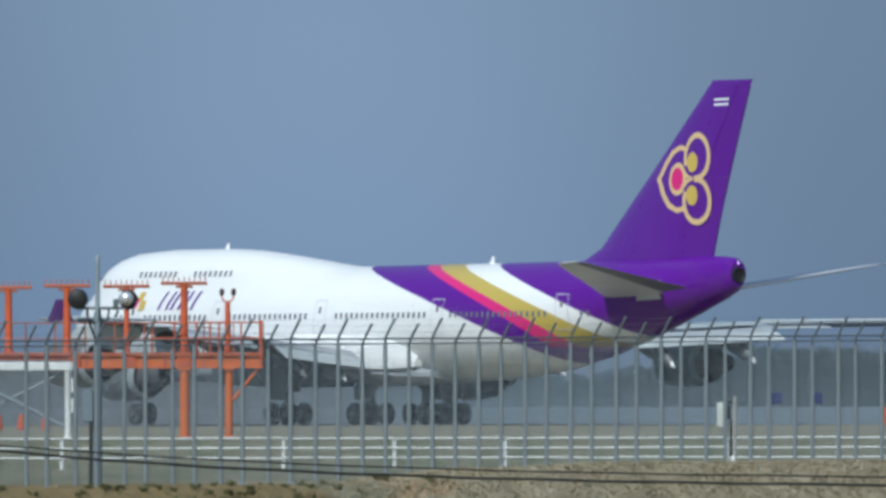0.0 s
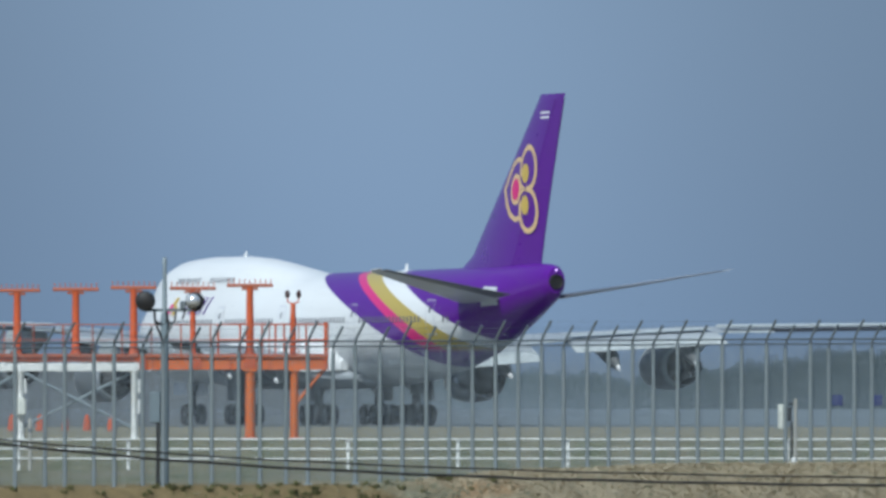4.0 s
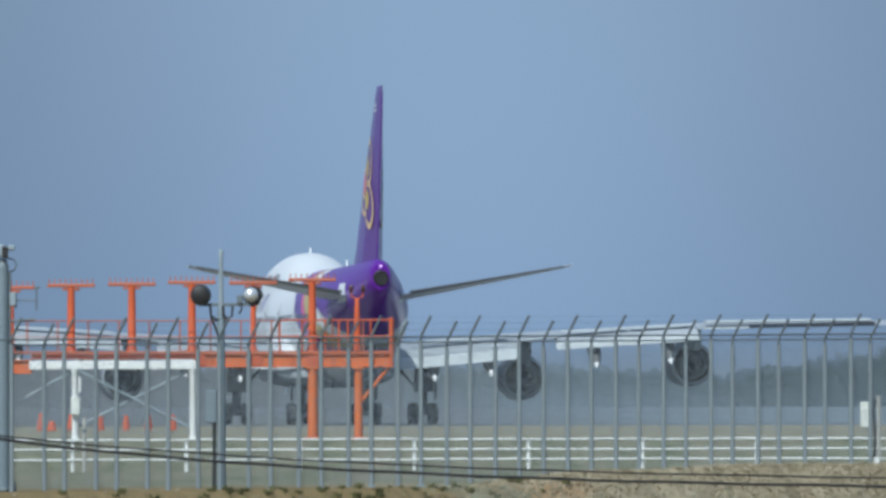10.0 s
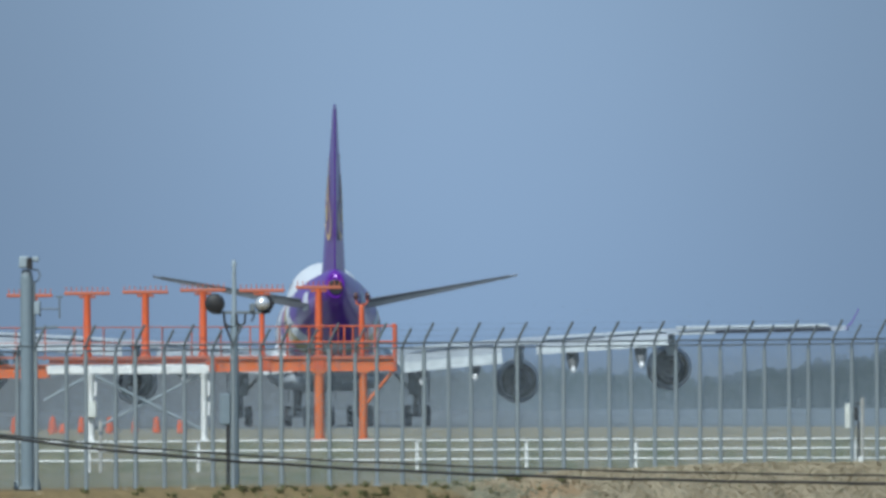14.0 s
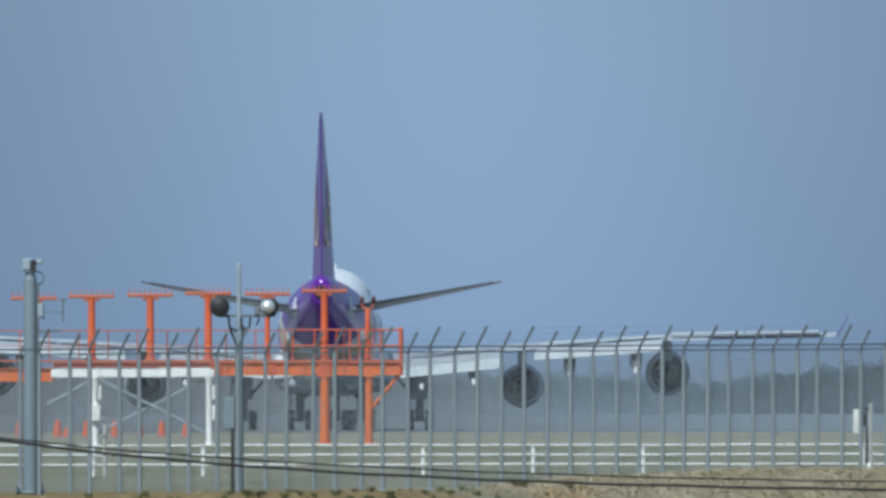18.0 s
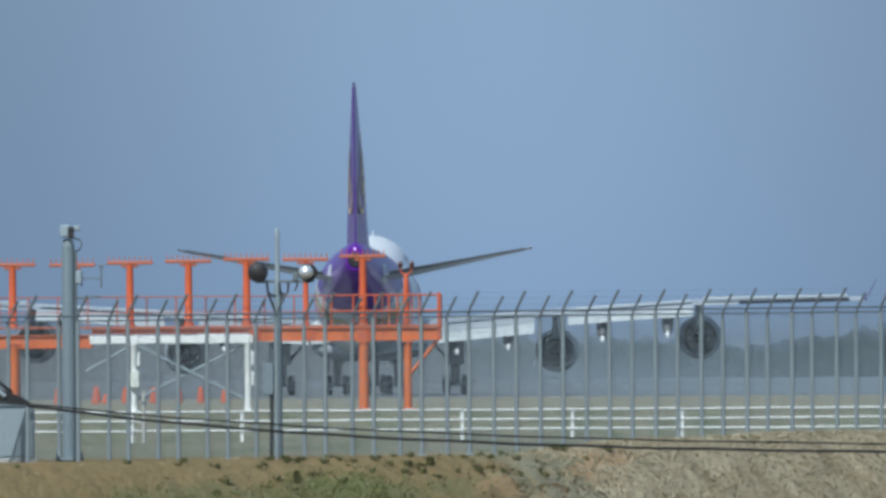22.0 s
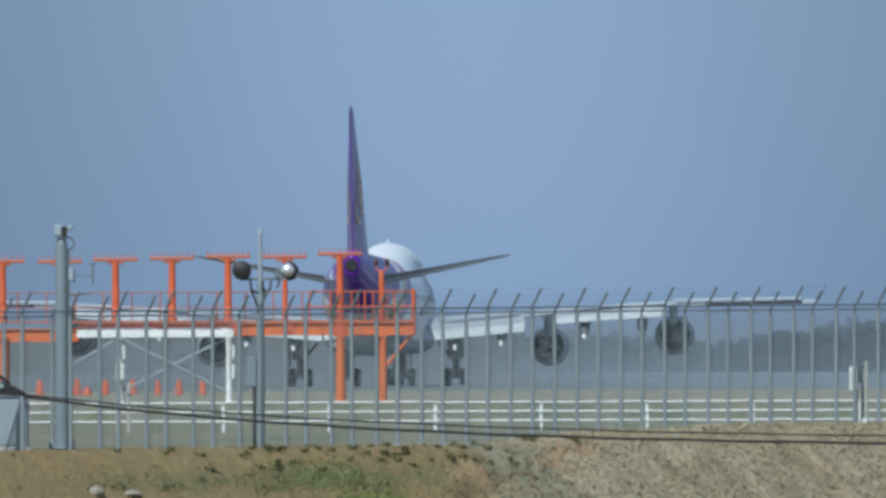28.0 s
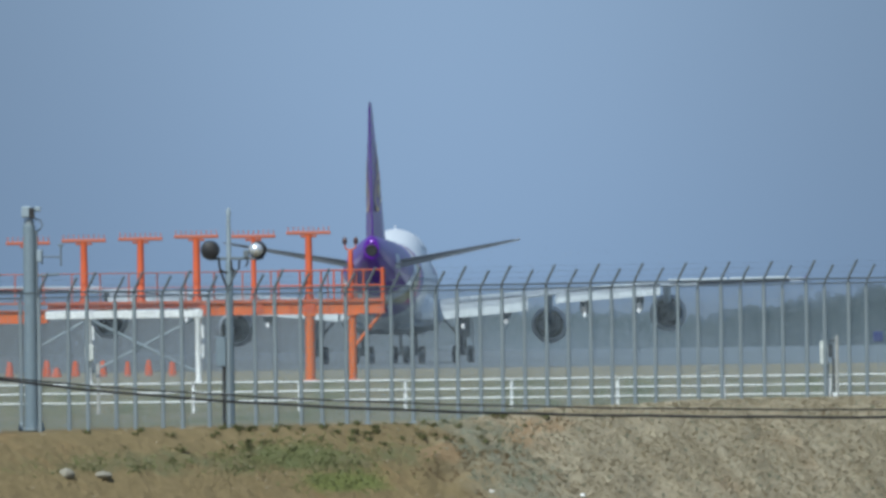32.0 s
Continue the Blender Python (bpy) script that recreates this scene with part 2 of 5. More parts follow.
def livery_material():
    """White hull with swept purple, magenta, gold, white and purple bands towards the tail."""
    m, n, l, p = nodes_of("airliner_livery")
    co = n.new("ShaderNodeTexCoord").outputs["Object"]
    sep = n.new("ShaderNodeSeparateXYZ")
    l.new(co, sep.inputs[0])
    st = math_node(n, l, "SUBTRACT", 33.0, sep.outputs[1])
    dz = math_node(n, l, "MAXIMUM", math_node(n, l, "SUBTRACT", 8.95, sep.outputs[2]), 0.0)
    white, purple, mag, gold = (0.87, 0.875, 0.88), (0.105, 0.003, 0.28), (0.70, 0.02, 0.20), (0.54, 0.41, 0.09)
    g = noise_node(n, l, 0.5, 4, 0.6)
    col = mix_node(n, l, g, tuple(c * 0.95 for c in white), white)
    sq = math_node(n, l, "MULTIPLY", dz, dz)
    for a, b, c, colour in ((32.0, 4.95, -0.20, purple), (37.9, 4.7, -0.31, mag), (39.2, 4.95, -0.33, gold), (41.8, 5.0, -0.30, white), (45.4, 4.75, -0.29, purple)):
        edge = math_node(n, l, "ADD", math_node(n, l, "MULTIPLY_ADD", dz, b, a), math_node(n, l, "MULTIPLY", sq, c))
        f = math_node(n, l, "MULTIPLY", math_node(n, l, "SUBTRACT", st, edge), 6.0)
        k = n.new("ShaderNodeClamp")
        l.new(f, k.inputs[0])
        col = mix_node(n, l, k.outputs[0], col, colour)
    # the leading purple band runs on under the tail
    lead = math_node(n, l, "ADD", math_node(n, l, "MULTIPLY_ADD", dz, 4.95, 32.0), math_node(n, l, "MULTIPLY", sq, -0.20))
    k = n.new("ShaderNodeClamp")
    l.new(math_node(n, l, "MULTIPLY", math_node(n, l, "SUBTRACT", st, lead), 6.0), k.inputs[0])
    k2 = n.new("ShaderNodeClamp")
    l.new(math_node(n, l, "MULTIPLY", math_node(n, l, "SUBTRACT", 4.3, sep.outputs[2]), 3.0), k2.inputs[0])
    col = mix_node(n, l, math_node(n, l, "MULTIPLY", k.outputs[0], k2.outputs[0]), col, purple)
    # grey belly panel ahead of the bands
    k = n.new("ShaderNodeClamp")
    f = math_node(n, l, "MULTIPLY", math_node(n, l, "SUBTRACT", 3.3, sep.outputs[2]), 4.0)
    l.new(f, k.inputs[0])
    k2 = n.new("ShaderNodeClamp")
    l.new(math_node(n, l, "SUBTRACT", 52.0, st), k2.inputs[0])
    col = mix_node(n, l, math_node(n, l, "MULTIPLY", k.outputs[0], k2.outputs[0]), col, (0.58, 0.60, 0.61))
    streak = noise_node(n, l, 1.0, 5, 0.7, co, (2.5, 0.15, 1.5))
    col = mix_node(n, l, ramp_node(n, l, streak, [(0.5, 0.0), (0.8, 0.10)]), col, (0.25, 0.23, 0.22))
    l.new(col, p.inputs["Base Color"])
    p.inputs["Roughness"].default_value = 0.28
    return m


M["livery"] = lacquer(livery_material(), 0.25)


def ground_material():
    """Airfield turf, soil bank with dry grass, worn green patches; the zones follow the lie of the land."""
    m, n, l, p = nodes_of("airfield_ground")
    geo = n.new("ShaderNodeNewGeometry")
    pos = geo.outputs["Position"]
    sep = n.new("ShaderNodeSeparateXYZ")
    l.new(pos, sep.inputs[0])
    fine = noise_node(n, l, 3.2, 6, 0.75, pos)
    mid = noise_node(n, l, 0.9, 5, 0.65, pos)
    broad = noise_node(n, l, 0.16, 4, 0.6, pos)
    straw = mix_node(n, l, ramp_node(n, l, fine, [(0.32, 0.0), (0.68, 1.0)]), (0.30, 0.255, 0.175), (0.47, 0.405, 0.295))
    soil = mix_node(n, l, ramp_node(n, l, fine, [(0.3, 0.0), (0.7, 1.0)]), (0.205, 0.153, 0.078), (0.28, 0.212, 0.112))
    green = mix_node(n, l, fine, (0.09, 0.10, 0.05), (0.22, 0.22, 0.12))
    # bank coordinates: x along it, d down from its crest, both a little wandering
    d = math_node(n, l, "SUBTRACT", math_node(n, l, "MULTIPLY_ADD", sep.outputs[0], 1.17, 333.4), sep.outputs[1])
    sway = math_node(n, l, "SUBTRACT", mid, 0.5)
    sway2 = math_node(n, l, "SUBTRACT", noise_node(n, l, 0.7, 4, 0.6, pos, (1, 1, 3)), 0.5)
    bx = math_node(n, l, "MULTIPLY_ADD", sway, 2.2, sep.outputs[0])
    bd = math_node(n, l, "MULTIPLY_ADD", sway2, 1.6, d)

    def ramp_range(v, lo, hi, top=1.0):
        k = n.new("ShaderNodeMapRange")
        k.interpolation_type = "SMOOTHSTEP"
        k.inputs["From Min"].default_value, k.inputs["From Max"].default_value, k.inputs["To Max"].default_value = lo, hi, top
        l.new(v, k.inputs[0])
        return k.outputs[0]

    def spot(x0, d0, rx, rd, top):
        """A soft-edged patch about a place on the bank."""
        u = math_node(n, l, "DIVIDE", math_node(n, l, "SUBTRACT", bx, x0), rx)
        v = math_node(n, l, "DIVIDE", math_node(n, l, "SUBTRACT", bd, d0), rd)
        q = math_node(n, l, "ADD", math_node(n, l, "MULTIPLY", u, u), math_node(n, l, "MULTIPLY", v, v))
        return ramp_range(q, 1.3, 0.15, top)

    # smooth bare soil to the west, straw to the east
    wob = math_node(n, l, "MULTIPLY_ADD", sway, 4.0, sep.outputs[0])
    east = ramp_range(math_node(n, l, "MULTIPLY_ADD", d, -0.25, wob), -2.6, 1.0)
    hill = ramp_range(sep.outputs[1], 270.0, 300.0)
    eastf = mix_node(n, l, hill, ramp_node(n, l, broad, [(0.4, 0.0), (0.6, 1.0)]), east)
    # clod shade painted into the straw: darker where the bump lies low
    clod = noise_node(n, l, 1.7, 5, 0.7, pos)
    rough_straw = mix_node(n, l, 0.75, straw, mix_node(n, l, ramp_node(n, l, clod, [(0.36, 0.0), (0.62, 1.0)]), (0.72, 0.71, 0.69), (1.08, 1.08, 1.06)), "MULTIPLY")
    bank = mix_node(n, l, eastf, soil, rough_straw)
    # slanting runnels and ridges of flattened grass down the eastern slope
    slant = n.new("ShaderNodeCombineXYZ")
    l.new(math_node(n, l, "MULTIPLY_ADD", d, -0.55, sep.outputs[0]), slant.inputs[0])
    l.new(math_node(n, l, "MULTIPLY", d, 0.16), slant.inputs[1])
    streak = noise_node(n, l, 1.5, 4, 0.6, slant.outputs[0])
    bank = mix_node(n, l, math_node(n, l, "MULTIPLY", ramp_node(n, l, streak, [(0.50, 0.0), (0.66, 0.8)]), eastf), bank, (0.20, 0.165, 0.105))
    bank = mix_node(n, l, math_node(n, l, "MULTIPLY", ramp_node(n, l, streak, [(0.32, 0.6), (0.46, 0.0)]), eastf), bank, (0.46, 0.39, 0.27))
    # thin green growth along a ledge, two lush patches, grey-green tufts where soil meets straw
    ledge = math_node(n, l, "MULTIPLY", ramp_range(math_node(n, l, "ABSOLUTE", math_node(n, l, "SUBTRACT", bd, 1.95)), 0.62, 0.1), math_node(n, l, "MULTIPLY", ramp_range(sep.outputs[0], -13.0, -8.0), ramp_range(sep.outputs[0], 0.5, -2.5)))
    bank = mix_node(n, l, math_node(n, l, "MULTIPLY", ledge, ramp_node(n, l, fine, [(0.38, 0.25), (0.6, 0.85)])), bank, green)
    bank = mix_node(n, l, spot(-4.9, 1.75, 1.2, 0.6, 0.55), bank, mix_node(n, l, fine, (0.11, 0.135, 0.05), (0.20, 0.23, 0.10)))
    bank = mix_node(n, l, spot(-3.7, 2.95, 1.1, 0.55, 0.75), bank, mix_node(n, l, fine, (0.10, 0.14, 0.03), (0.22, 0.26, 0.08)))
    bank = mix_node(n, l, math_node(n, l, "MULTIPLY", ramp_range(math_node(n, l, "ABSOLUTE", math_node(n, l, "MULTIPLY_ADD", bd, -0.45, math_node(n, l, "ADD", bx, 1.0))), 1.1, 0.2), ramp_node(n, l, clod, [(0.36, 0.2), (0.56, 0.75)])), bank, mix_node(n, l, fine, (0.13, 0.135, 0.095), (0.29, 0.29, 0.225)))
    # bare orange soil where the crest and a hump have slipped
    raw = mix_node(n, l, fine, (0.27, 0.175, 0.095), (0.41, 0.285, 0.17))
    bank = mix_node(n, l, spot(0.95, 1.15, 0.85, 0.65, 0.85), bank, raw)
    bank = mix_node(n, l, spot(-1.35, 2.05, 0.75, 0.45, 0.8), bank, raw)
    bank = mix_node(n, l, ramp_node(n, l, noise_node(n, l, 0.55, 4, 0.6, pos), [(0.58, 0.0), (0.72, 0.3)]), bank, (0.30, 0.16, 0.075))
    # verge between the fences and the guard rail: thin grey-green turf
    verge = mix_node(n, l, ramp_node(n, l, mid, [(0.35, 0.0), (0.65, 1.0)]), (0.145, 0.15, 0.095), (0.265, 0.26, 0.175))
    strip = noise_node(n, l, 0.35, 5, 0.7, pos, (1, 0.10, 1))
    verge = mix_node(n, l, ramp_node(n, l, strip, [(0.40, 0.0), (0.62, 0.8)]), verge, (0.27, 0.245, 0.18))
    verge = mix_node(n, l, ramp_node(n, l, noise_node(n, l, 0.6, 5, 0.7, pos, (1, 0.08, 1)), [(0.50, 0.0), (0.70, 0.7)]), verge, (0.11, 0.15, 0.08))
    field = mix_node(n, l, noise_node(n, l, 0.05, 5, 0.7, pos, (1, 0.12, 1)), (0.245, 0.23, 0.17), (0.37, 0.34, 0.255))
    k = n.new("ShaderNodeMapRange")
    k.inputs["From Min"].default_value, k.inputs["From Max"].default_value = 340.0, 352.0
    l.new(math_node(n, l, "SUBTRACT", sep.outputs[1], math_node(n, l, "MULTIPLY", sep.outputs[0], 0.9)), k.inputs[0])
    near = mix_node(n, l, k.outputs[0], bank, verge)
    k = n.new("ShaderNodeMapRange")
    k.inputs["From Min"].default_value, k.inputs["From Max"].default_value = 416.0, 440.0
    l.new(sep.outputs[1], k.inputs[0])
    col = mix_node(n, l, k.outputs[0], near, field)
    col = mix_node(n, l, 0.35, col, mix_node(n, l, broad, (0.6, 0.6, 0.6), (1.0, 1.0, 1.0)), "MULTIPLY")
    l.new(col, p.inputs["Base Color"])
    p.inputs["Roughness"].default_value = 0.95
    p.inputs["Specular IOR Level"].default_value = 0.1
    bump_node(n, l, p, math_node(n, l, "ADD", fine, math_node(n, l, "MULTIPLY", clod, 1.6)), 1.0, 0.10)
    return m


M["ground"] = ground_material()


def pavement_material():
    m, n, l, p = nodes_of("taxiway_concrete")
    pos = n.new("ShaderNodeNewGeometry").outputs["Position"]
    g = noise_node(n, l, 0.3, 5, 0.6, pos, (1, 0.2, 1))
    s = noise_node(n, l, 0.03, 4, 0.6, pos, (1, 0.3, 1))
    col = mix_node(n, l, g, (0.15, 0.185, 0.21), (0.21, 0.25, 0.275))
    col = mix_node(n, l, ramp_node(n, l, s, [(0.4, 0.0), (0.7, 0.4)]), col, (0.11, 0.12, 0.125))
    # darker, browner pavement to the west
    sep = n.new("ShaderNodeSeparateXYZ")
    l.new(pos, sep.inputs[0])
    k = n.new("ShaderNodeMapRange")
    k.inputs["From Min"].default_value, k.inputs["From Max"].default_value = 12.0, -14.0
    l.new(sep.outputs[0], k.inputs[0])
    col = mix_node(n, l, math_node(n, l, "MULTIPLY", k.outputs[0], 0.8), col, mix_node(n, l, g, (0.115, 0.118, 0.115), (0.16, 0.16, 0.155)))
    l.new(col, p.inputs["Base Color"])
    p.inputs["Roughness"].default_value = 0.8
    p.inputs["Specular IOR Level"].default_value = 0.15
    return m


M["pavement"] = pavement_material()


def foliage_material(name, lo, hi):
    m, n, l, p = nodes_of(name)
    k = n.new("ShaderNodeNewGeometry").outputs["Random Per Island"]
    f = noise_node(n, l, 2.0, 3)
    col = mix_node(n, l, math_node(n, l, "MULTIPLY_ADD", k, 0.7, math_node(n, l, "MULTIPLY", f, 0.3)), lo, hi)
    l.new(col, p.inputs["Base Color"])
    p.inputs["Roughness"].default_value = 0.85
    return m


M["grass_green"] = foliage_material("green_weeds", (0.10, 0.115, 0.045), (0.22, 0.235, 0.09))
M["grass_brown"] = foliage_material("brown_withered_weeds", (0.09, 0.065, 0.035), (0.24, 0.17, 0.09))
M["grass_straw"] = foliage_material("dry_straw", (0.24, 0.20, 0.13), (0.49, 0.42, 0.30))
M["grass_dark"] = foliage_material("dark_scrub_weeds", (0.07, 0.075, 0.03), (0.17, 0.165, 0.07))
M["grass_grey"] = foliage_material("grey_green_tufts", (0.14, 0.15, 0.10), (0.30, 0.31, 0.23))


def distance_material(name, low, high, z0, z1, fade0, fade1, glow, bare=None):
    """Far distance as a plain glowing backdrop: haze is put into its colours, and it fades into the sky."""
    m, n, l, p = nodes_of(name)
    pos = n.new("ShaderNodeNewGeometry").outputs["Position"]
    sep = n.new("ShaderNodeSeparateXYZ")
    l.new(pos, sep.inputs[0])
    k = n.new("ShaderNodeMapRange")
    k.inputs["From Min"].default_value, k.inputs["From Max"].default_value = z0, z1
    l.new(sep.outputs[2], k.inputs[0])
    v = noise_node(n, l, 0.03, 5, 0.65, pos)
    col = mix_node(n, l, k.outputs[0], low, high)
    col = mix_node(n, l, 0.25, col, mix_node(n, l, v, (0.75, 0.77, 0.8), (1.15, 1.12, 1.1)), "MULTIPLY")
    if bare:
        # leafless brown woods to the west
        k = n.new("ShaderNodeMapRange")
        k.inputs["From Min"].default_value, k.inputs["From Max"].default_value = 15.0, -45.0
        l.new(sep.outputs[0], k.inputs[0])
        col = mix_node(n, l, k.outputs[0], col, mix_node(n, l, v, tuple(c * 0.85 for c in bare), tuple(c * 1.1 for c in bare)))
        # darker woods to the east, with lens falloff painted in
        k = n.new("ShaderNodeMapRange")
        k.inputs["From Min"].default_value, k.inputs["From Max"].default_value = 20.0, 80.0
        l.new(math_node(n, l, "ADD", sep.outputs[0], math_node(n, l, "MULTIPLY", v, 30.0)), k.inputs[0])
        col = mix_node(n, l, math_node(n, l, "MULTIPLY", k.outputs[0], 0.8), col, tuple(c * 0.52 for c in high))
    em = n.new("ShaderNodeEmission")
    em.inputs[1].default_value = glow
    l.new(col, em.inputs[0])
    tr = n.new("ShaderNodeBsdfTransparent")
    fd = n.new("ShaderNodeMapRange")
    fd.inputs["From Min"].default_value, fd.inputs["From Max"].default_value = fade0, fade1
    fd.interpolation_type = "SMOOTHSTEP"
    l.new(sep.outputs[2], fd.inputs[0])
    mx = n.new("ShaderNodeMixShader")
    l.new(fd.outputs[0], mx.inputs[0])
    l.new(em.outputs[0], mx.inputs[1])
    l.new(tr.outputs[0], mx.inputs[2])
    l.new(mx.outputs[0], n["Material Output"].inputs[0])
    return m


# ---- mesh helpers ----
class Shape:
    """Vertices and faces gathered from simple solids; becomes one mesh."""

    def __init__(self):
        self.v, self.f = [], []

    def add(self, verts, faces):
        o = len(self.v)
        self.v.extend(tuple(p) for p in verts)
        self.f.extend(tuple(i + o for i in q) for q in faces)
        return self

    def box(self, c, s, bevel=0.0, m=None):
        x, y, z = (d / 2 for d in s)
        b = min(bevel, x * 0.9, y * 0.9, z * 0.9)
        if b <= 0:
            vs = [(i * x, j * y, k * z) for k in (-1, 1) for j in (-1, 1) for i in (-1, 1)]
            fs = [(0, 2, 3, 1), (4, 5, 7, 6), (0, 1, 5, 4), (2, 6, 7, 3), (0, 4, 6, 2), (1, 3, 7, 5)]
        else:
            ring = [(-x + b, -y), (x - b, -y), (x, -y + b), (x, y - b), (x - b, y), (-x + b, y), (-x, y - b), (-x, -y + b)]
            inn = [(px * (1 - b / x), py * (1 - b / y)) for px, py in ring]
            vs = [(*q, -z) for q in inn] + [(*q, -z + b) for q in ring] + [(*q, z - b) for q in ring] + [(*q, z) for q in inn]
            fs = [tuple(range(7, -1, -1)), tuple(range(24, 32))]
            for r in range(3):
                for i in range(8):
                    j = (i + 1) % 8
                    fs.append((r * 8 + i, r * 8 + j, r * 8 + 8 + j, r * 8 + 8 + i))
        vs = [Vector(q) for q in vs]
        if m is not None:
            vs = [m @ q for q in vs]
        return self.add([q + Vector(c) for q in vs], fs)

    def rod(self, a, b, r0, r1=None, n=8):
        a, b = Vector(a), Vector(b)
        r1 = r0 if r1 is None else r1
        d = (b - a).normalized()
        u = d.orthogonal().normalized()
        w = d.cross(u)
        vs = []
        for c, r in ((a, r0), (b, r1)):
            for i in range(n):
                t = 2 * math.pi * (i + 0.5) / n
                vs.append(c + u * (r * math.cos(t)) + w * (r * math.sin(t)))
        fs = [(i, (i + 1) % n, n + (i + 1) % n, n + i) for i in range(n)]
        fs += [tuple(range(n - 1, -1, -1)), tuple(range(n, 2 * n))]
        return self.add(vs, fs)

    def path(self, pts, r, n=6):
        """A tube along points."""
        pts = [Vector(q) for q in pts]
        vs, fs = [], []
        u = None
        for i, q in enumerate(pts):
            d = (pts[min(i + 1, len(pts) - 1)] - pts[max(i - 1, 0)]).normalized()
            u = d.orthogonal().normalized() if u is None else (u - d * u.dot(d)).normalized()
            w = d.cross(u)
            for k in range(n):
                t = 2 * math.pi * k / n
                vs.append(q + u * (r * math.cos(t)) + w * (r * math.sin(t)))
        for i in range(len(pts) - 1):
            for k in range(n):
                j = (k + 1) % n
                fs.append((i * n + k, i * n + j, i * n + n + j, i * n + n + k))
        e = (len(pts) - 1) * n
        fs += [tuple(range(n - 1, -1, -1)), tuple(range(e, e + n))]
        return self.add(vs, fs)

    def loft(self, rings, cap0=True, cap1=True):
        n = len(rings[0])
        vs = [q for r in rings for q in r]
        fs = []
        for i in range(len(rings) - 1):
            for k in range(n):
                j = (k + 1) % n
                fs.append((i * n + k, i * n + j, i * n + n + j, i * n + n + k))
        if cap0:
            fs.append(tuple(range(n - 1, -1, -1)))
        if cap1:
            e = (len(rings) - 1) * n
            fs.append(tuple(range(e, e + n)))
        return self.add(vs, fs)

    def lathe(self, prof, c, axis="Y", n=24, cap0=True, cap1=True):
        """prof: (along, radius) pairs."""
        rings = []
        for a, r in prof:
            ring = []
            for i in range(n):
                t = 2 * math.pi * i / n
                p, q = r * math.cos(t), r * math.sin(t)
                o = {"X": (a, p, q), "Y": (p, a, q), "Z": (p, q, a)}[axis]
                ring.append(Vector(c) + Vector(o))
            rings.append(ring)
        return self.loft(rings, cap0, cap1)

    def ball(self, c, r, n=12, m=8, squash=1.0):
        prof = [(-r * squash * math.cos(math.pi * i / m), max(0.001, r * math.sin(math.pi * i / m))) for i in range(m + 1)]
        return self.lathe(prof, c, "Z", n)

    def mesh(self, name, smooth=True):
        me = bpy.data.meshes.new(name)
        me.from_pydata([tuple(q) for q in self.v], [], self.f)
        bm = bmesh.new()
        bm.from_mesh(me)
        bmesh.ops.recalc_face_normals(bm, faces=bm.faces)
        for f in bm.faces:
            f.smooth = smooth
        if smooth:
            for e in bm.edges:
                if len(e.link_faces) == 2 and e.calc_face_angle() > 0.6:
                    e.smooth = False
        bm.to_mesh(me)
        bm.free()
        return me


def part(name, shape, material, parent=None, label="", smooth=True):
    me = shape if isinstance(shape, bpy.types.Mesh) else shape.mesh(name, smooth)
    if not me.materials:
        me.materials.append(M[material] if isinstance(material, str) else material)
    ob = new(name, me)
    if parent is not None:
        ob.parent = parent
    if label:
        ob["label"] = label
    return ob


def thing(name, at, label, category, group="", turn=0.0, kind=""):
    ob = new(name)
    ob.empty_display_size = 0.3
    ob.matrix_basis = pose(*at, 0, 0, turn)
    return tagged(ob, label, category, group, kind)


# ---- the lie of the land ----
def fence_y(x):
    return 336.0 + 1.17 * max(-45.0, min(45.0, x))


def smooth(a, b, v):
    t = max(0.0, min(1.0, (v - a) / (b - a)))
    return t * t * (3 - 2 * t)


def ground_z(x, y):
    """Camera hill, valley, soil bank below the fences, verge, raised airfield."""
    crest = fence_y(x) - 2.6
    top = -0.84 + 0.30 * smooth(-2.0, 2.2, x) + 0.11 * smooth(2.2, 6.5, x) + 0.01 * max(-12.0, min(0.0, x)) * 0.5
    rough = noise.noise(Vector((x * 0.55, y * 0.55, 0.3))) * 0.10 + noise.noise(Vector((x * 1.9, y * 1.9, 2.0))) * 0.07 + noise.noise(Vector((x * 4.1, y * 4.1, 7.0))) * 0.035
    if y < crest:
        d = crest - y
        z = top - 0.60 * (d * d / (d + 1.1))
        worn = 0.30 + 0.70 * smooth(-6.5, -1.0, x)
        z += rough * worn * smooth(0.0, 0.8, d) * (1 - smooth(14, 20, d)) + rough * 0.25
        # a slipped hump with a hollow under it, and runnels down the eastern slope
        z += 0.17 * math.exp(-((x + 1.4) / 0.75) ** 2 - ((d - 1.9) / 0.5) ** 2) - 0.20 * math.exp(-((x + 1.1) / 0.42) ** 2 - ((d - 2.65) / 0.28) ** 2)
        z += 0.16 * math.exp(-((x + 1.2 - 0.3 * d) / 1.3) ** 2) * smooth(0.4, 1.2, d) * noise.noise(Vector((x * 2.6, d * 2.9, 8.1)))
        z += 0.17 * smooth(0.5, 2.5, x) * smooth(0.2, 1.0, d) * noise.noise(Vector(((x - 0.55 * d) * 1.9, d * 0.25, 3.3)))
        floor = -9.0 + 8.4 * (1 - smooth(24.0, 62.0, y))
        return max(z, floor) if y > 80 else floor
    z = top + rough * 0.25 * (1 - smooth(0.5, 2.0, y - crest))
    z = z + (-0.84 + 0.004 * max(-45, min(45, x)) - z) * smooth(0.3, 2.2, y - crest)
    z = z * (1 - smooth(412.5, 419.0, y)) - 0.30 * smooth(440.0, 740.0, y)
    return z


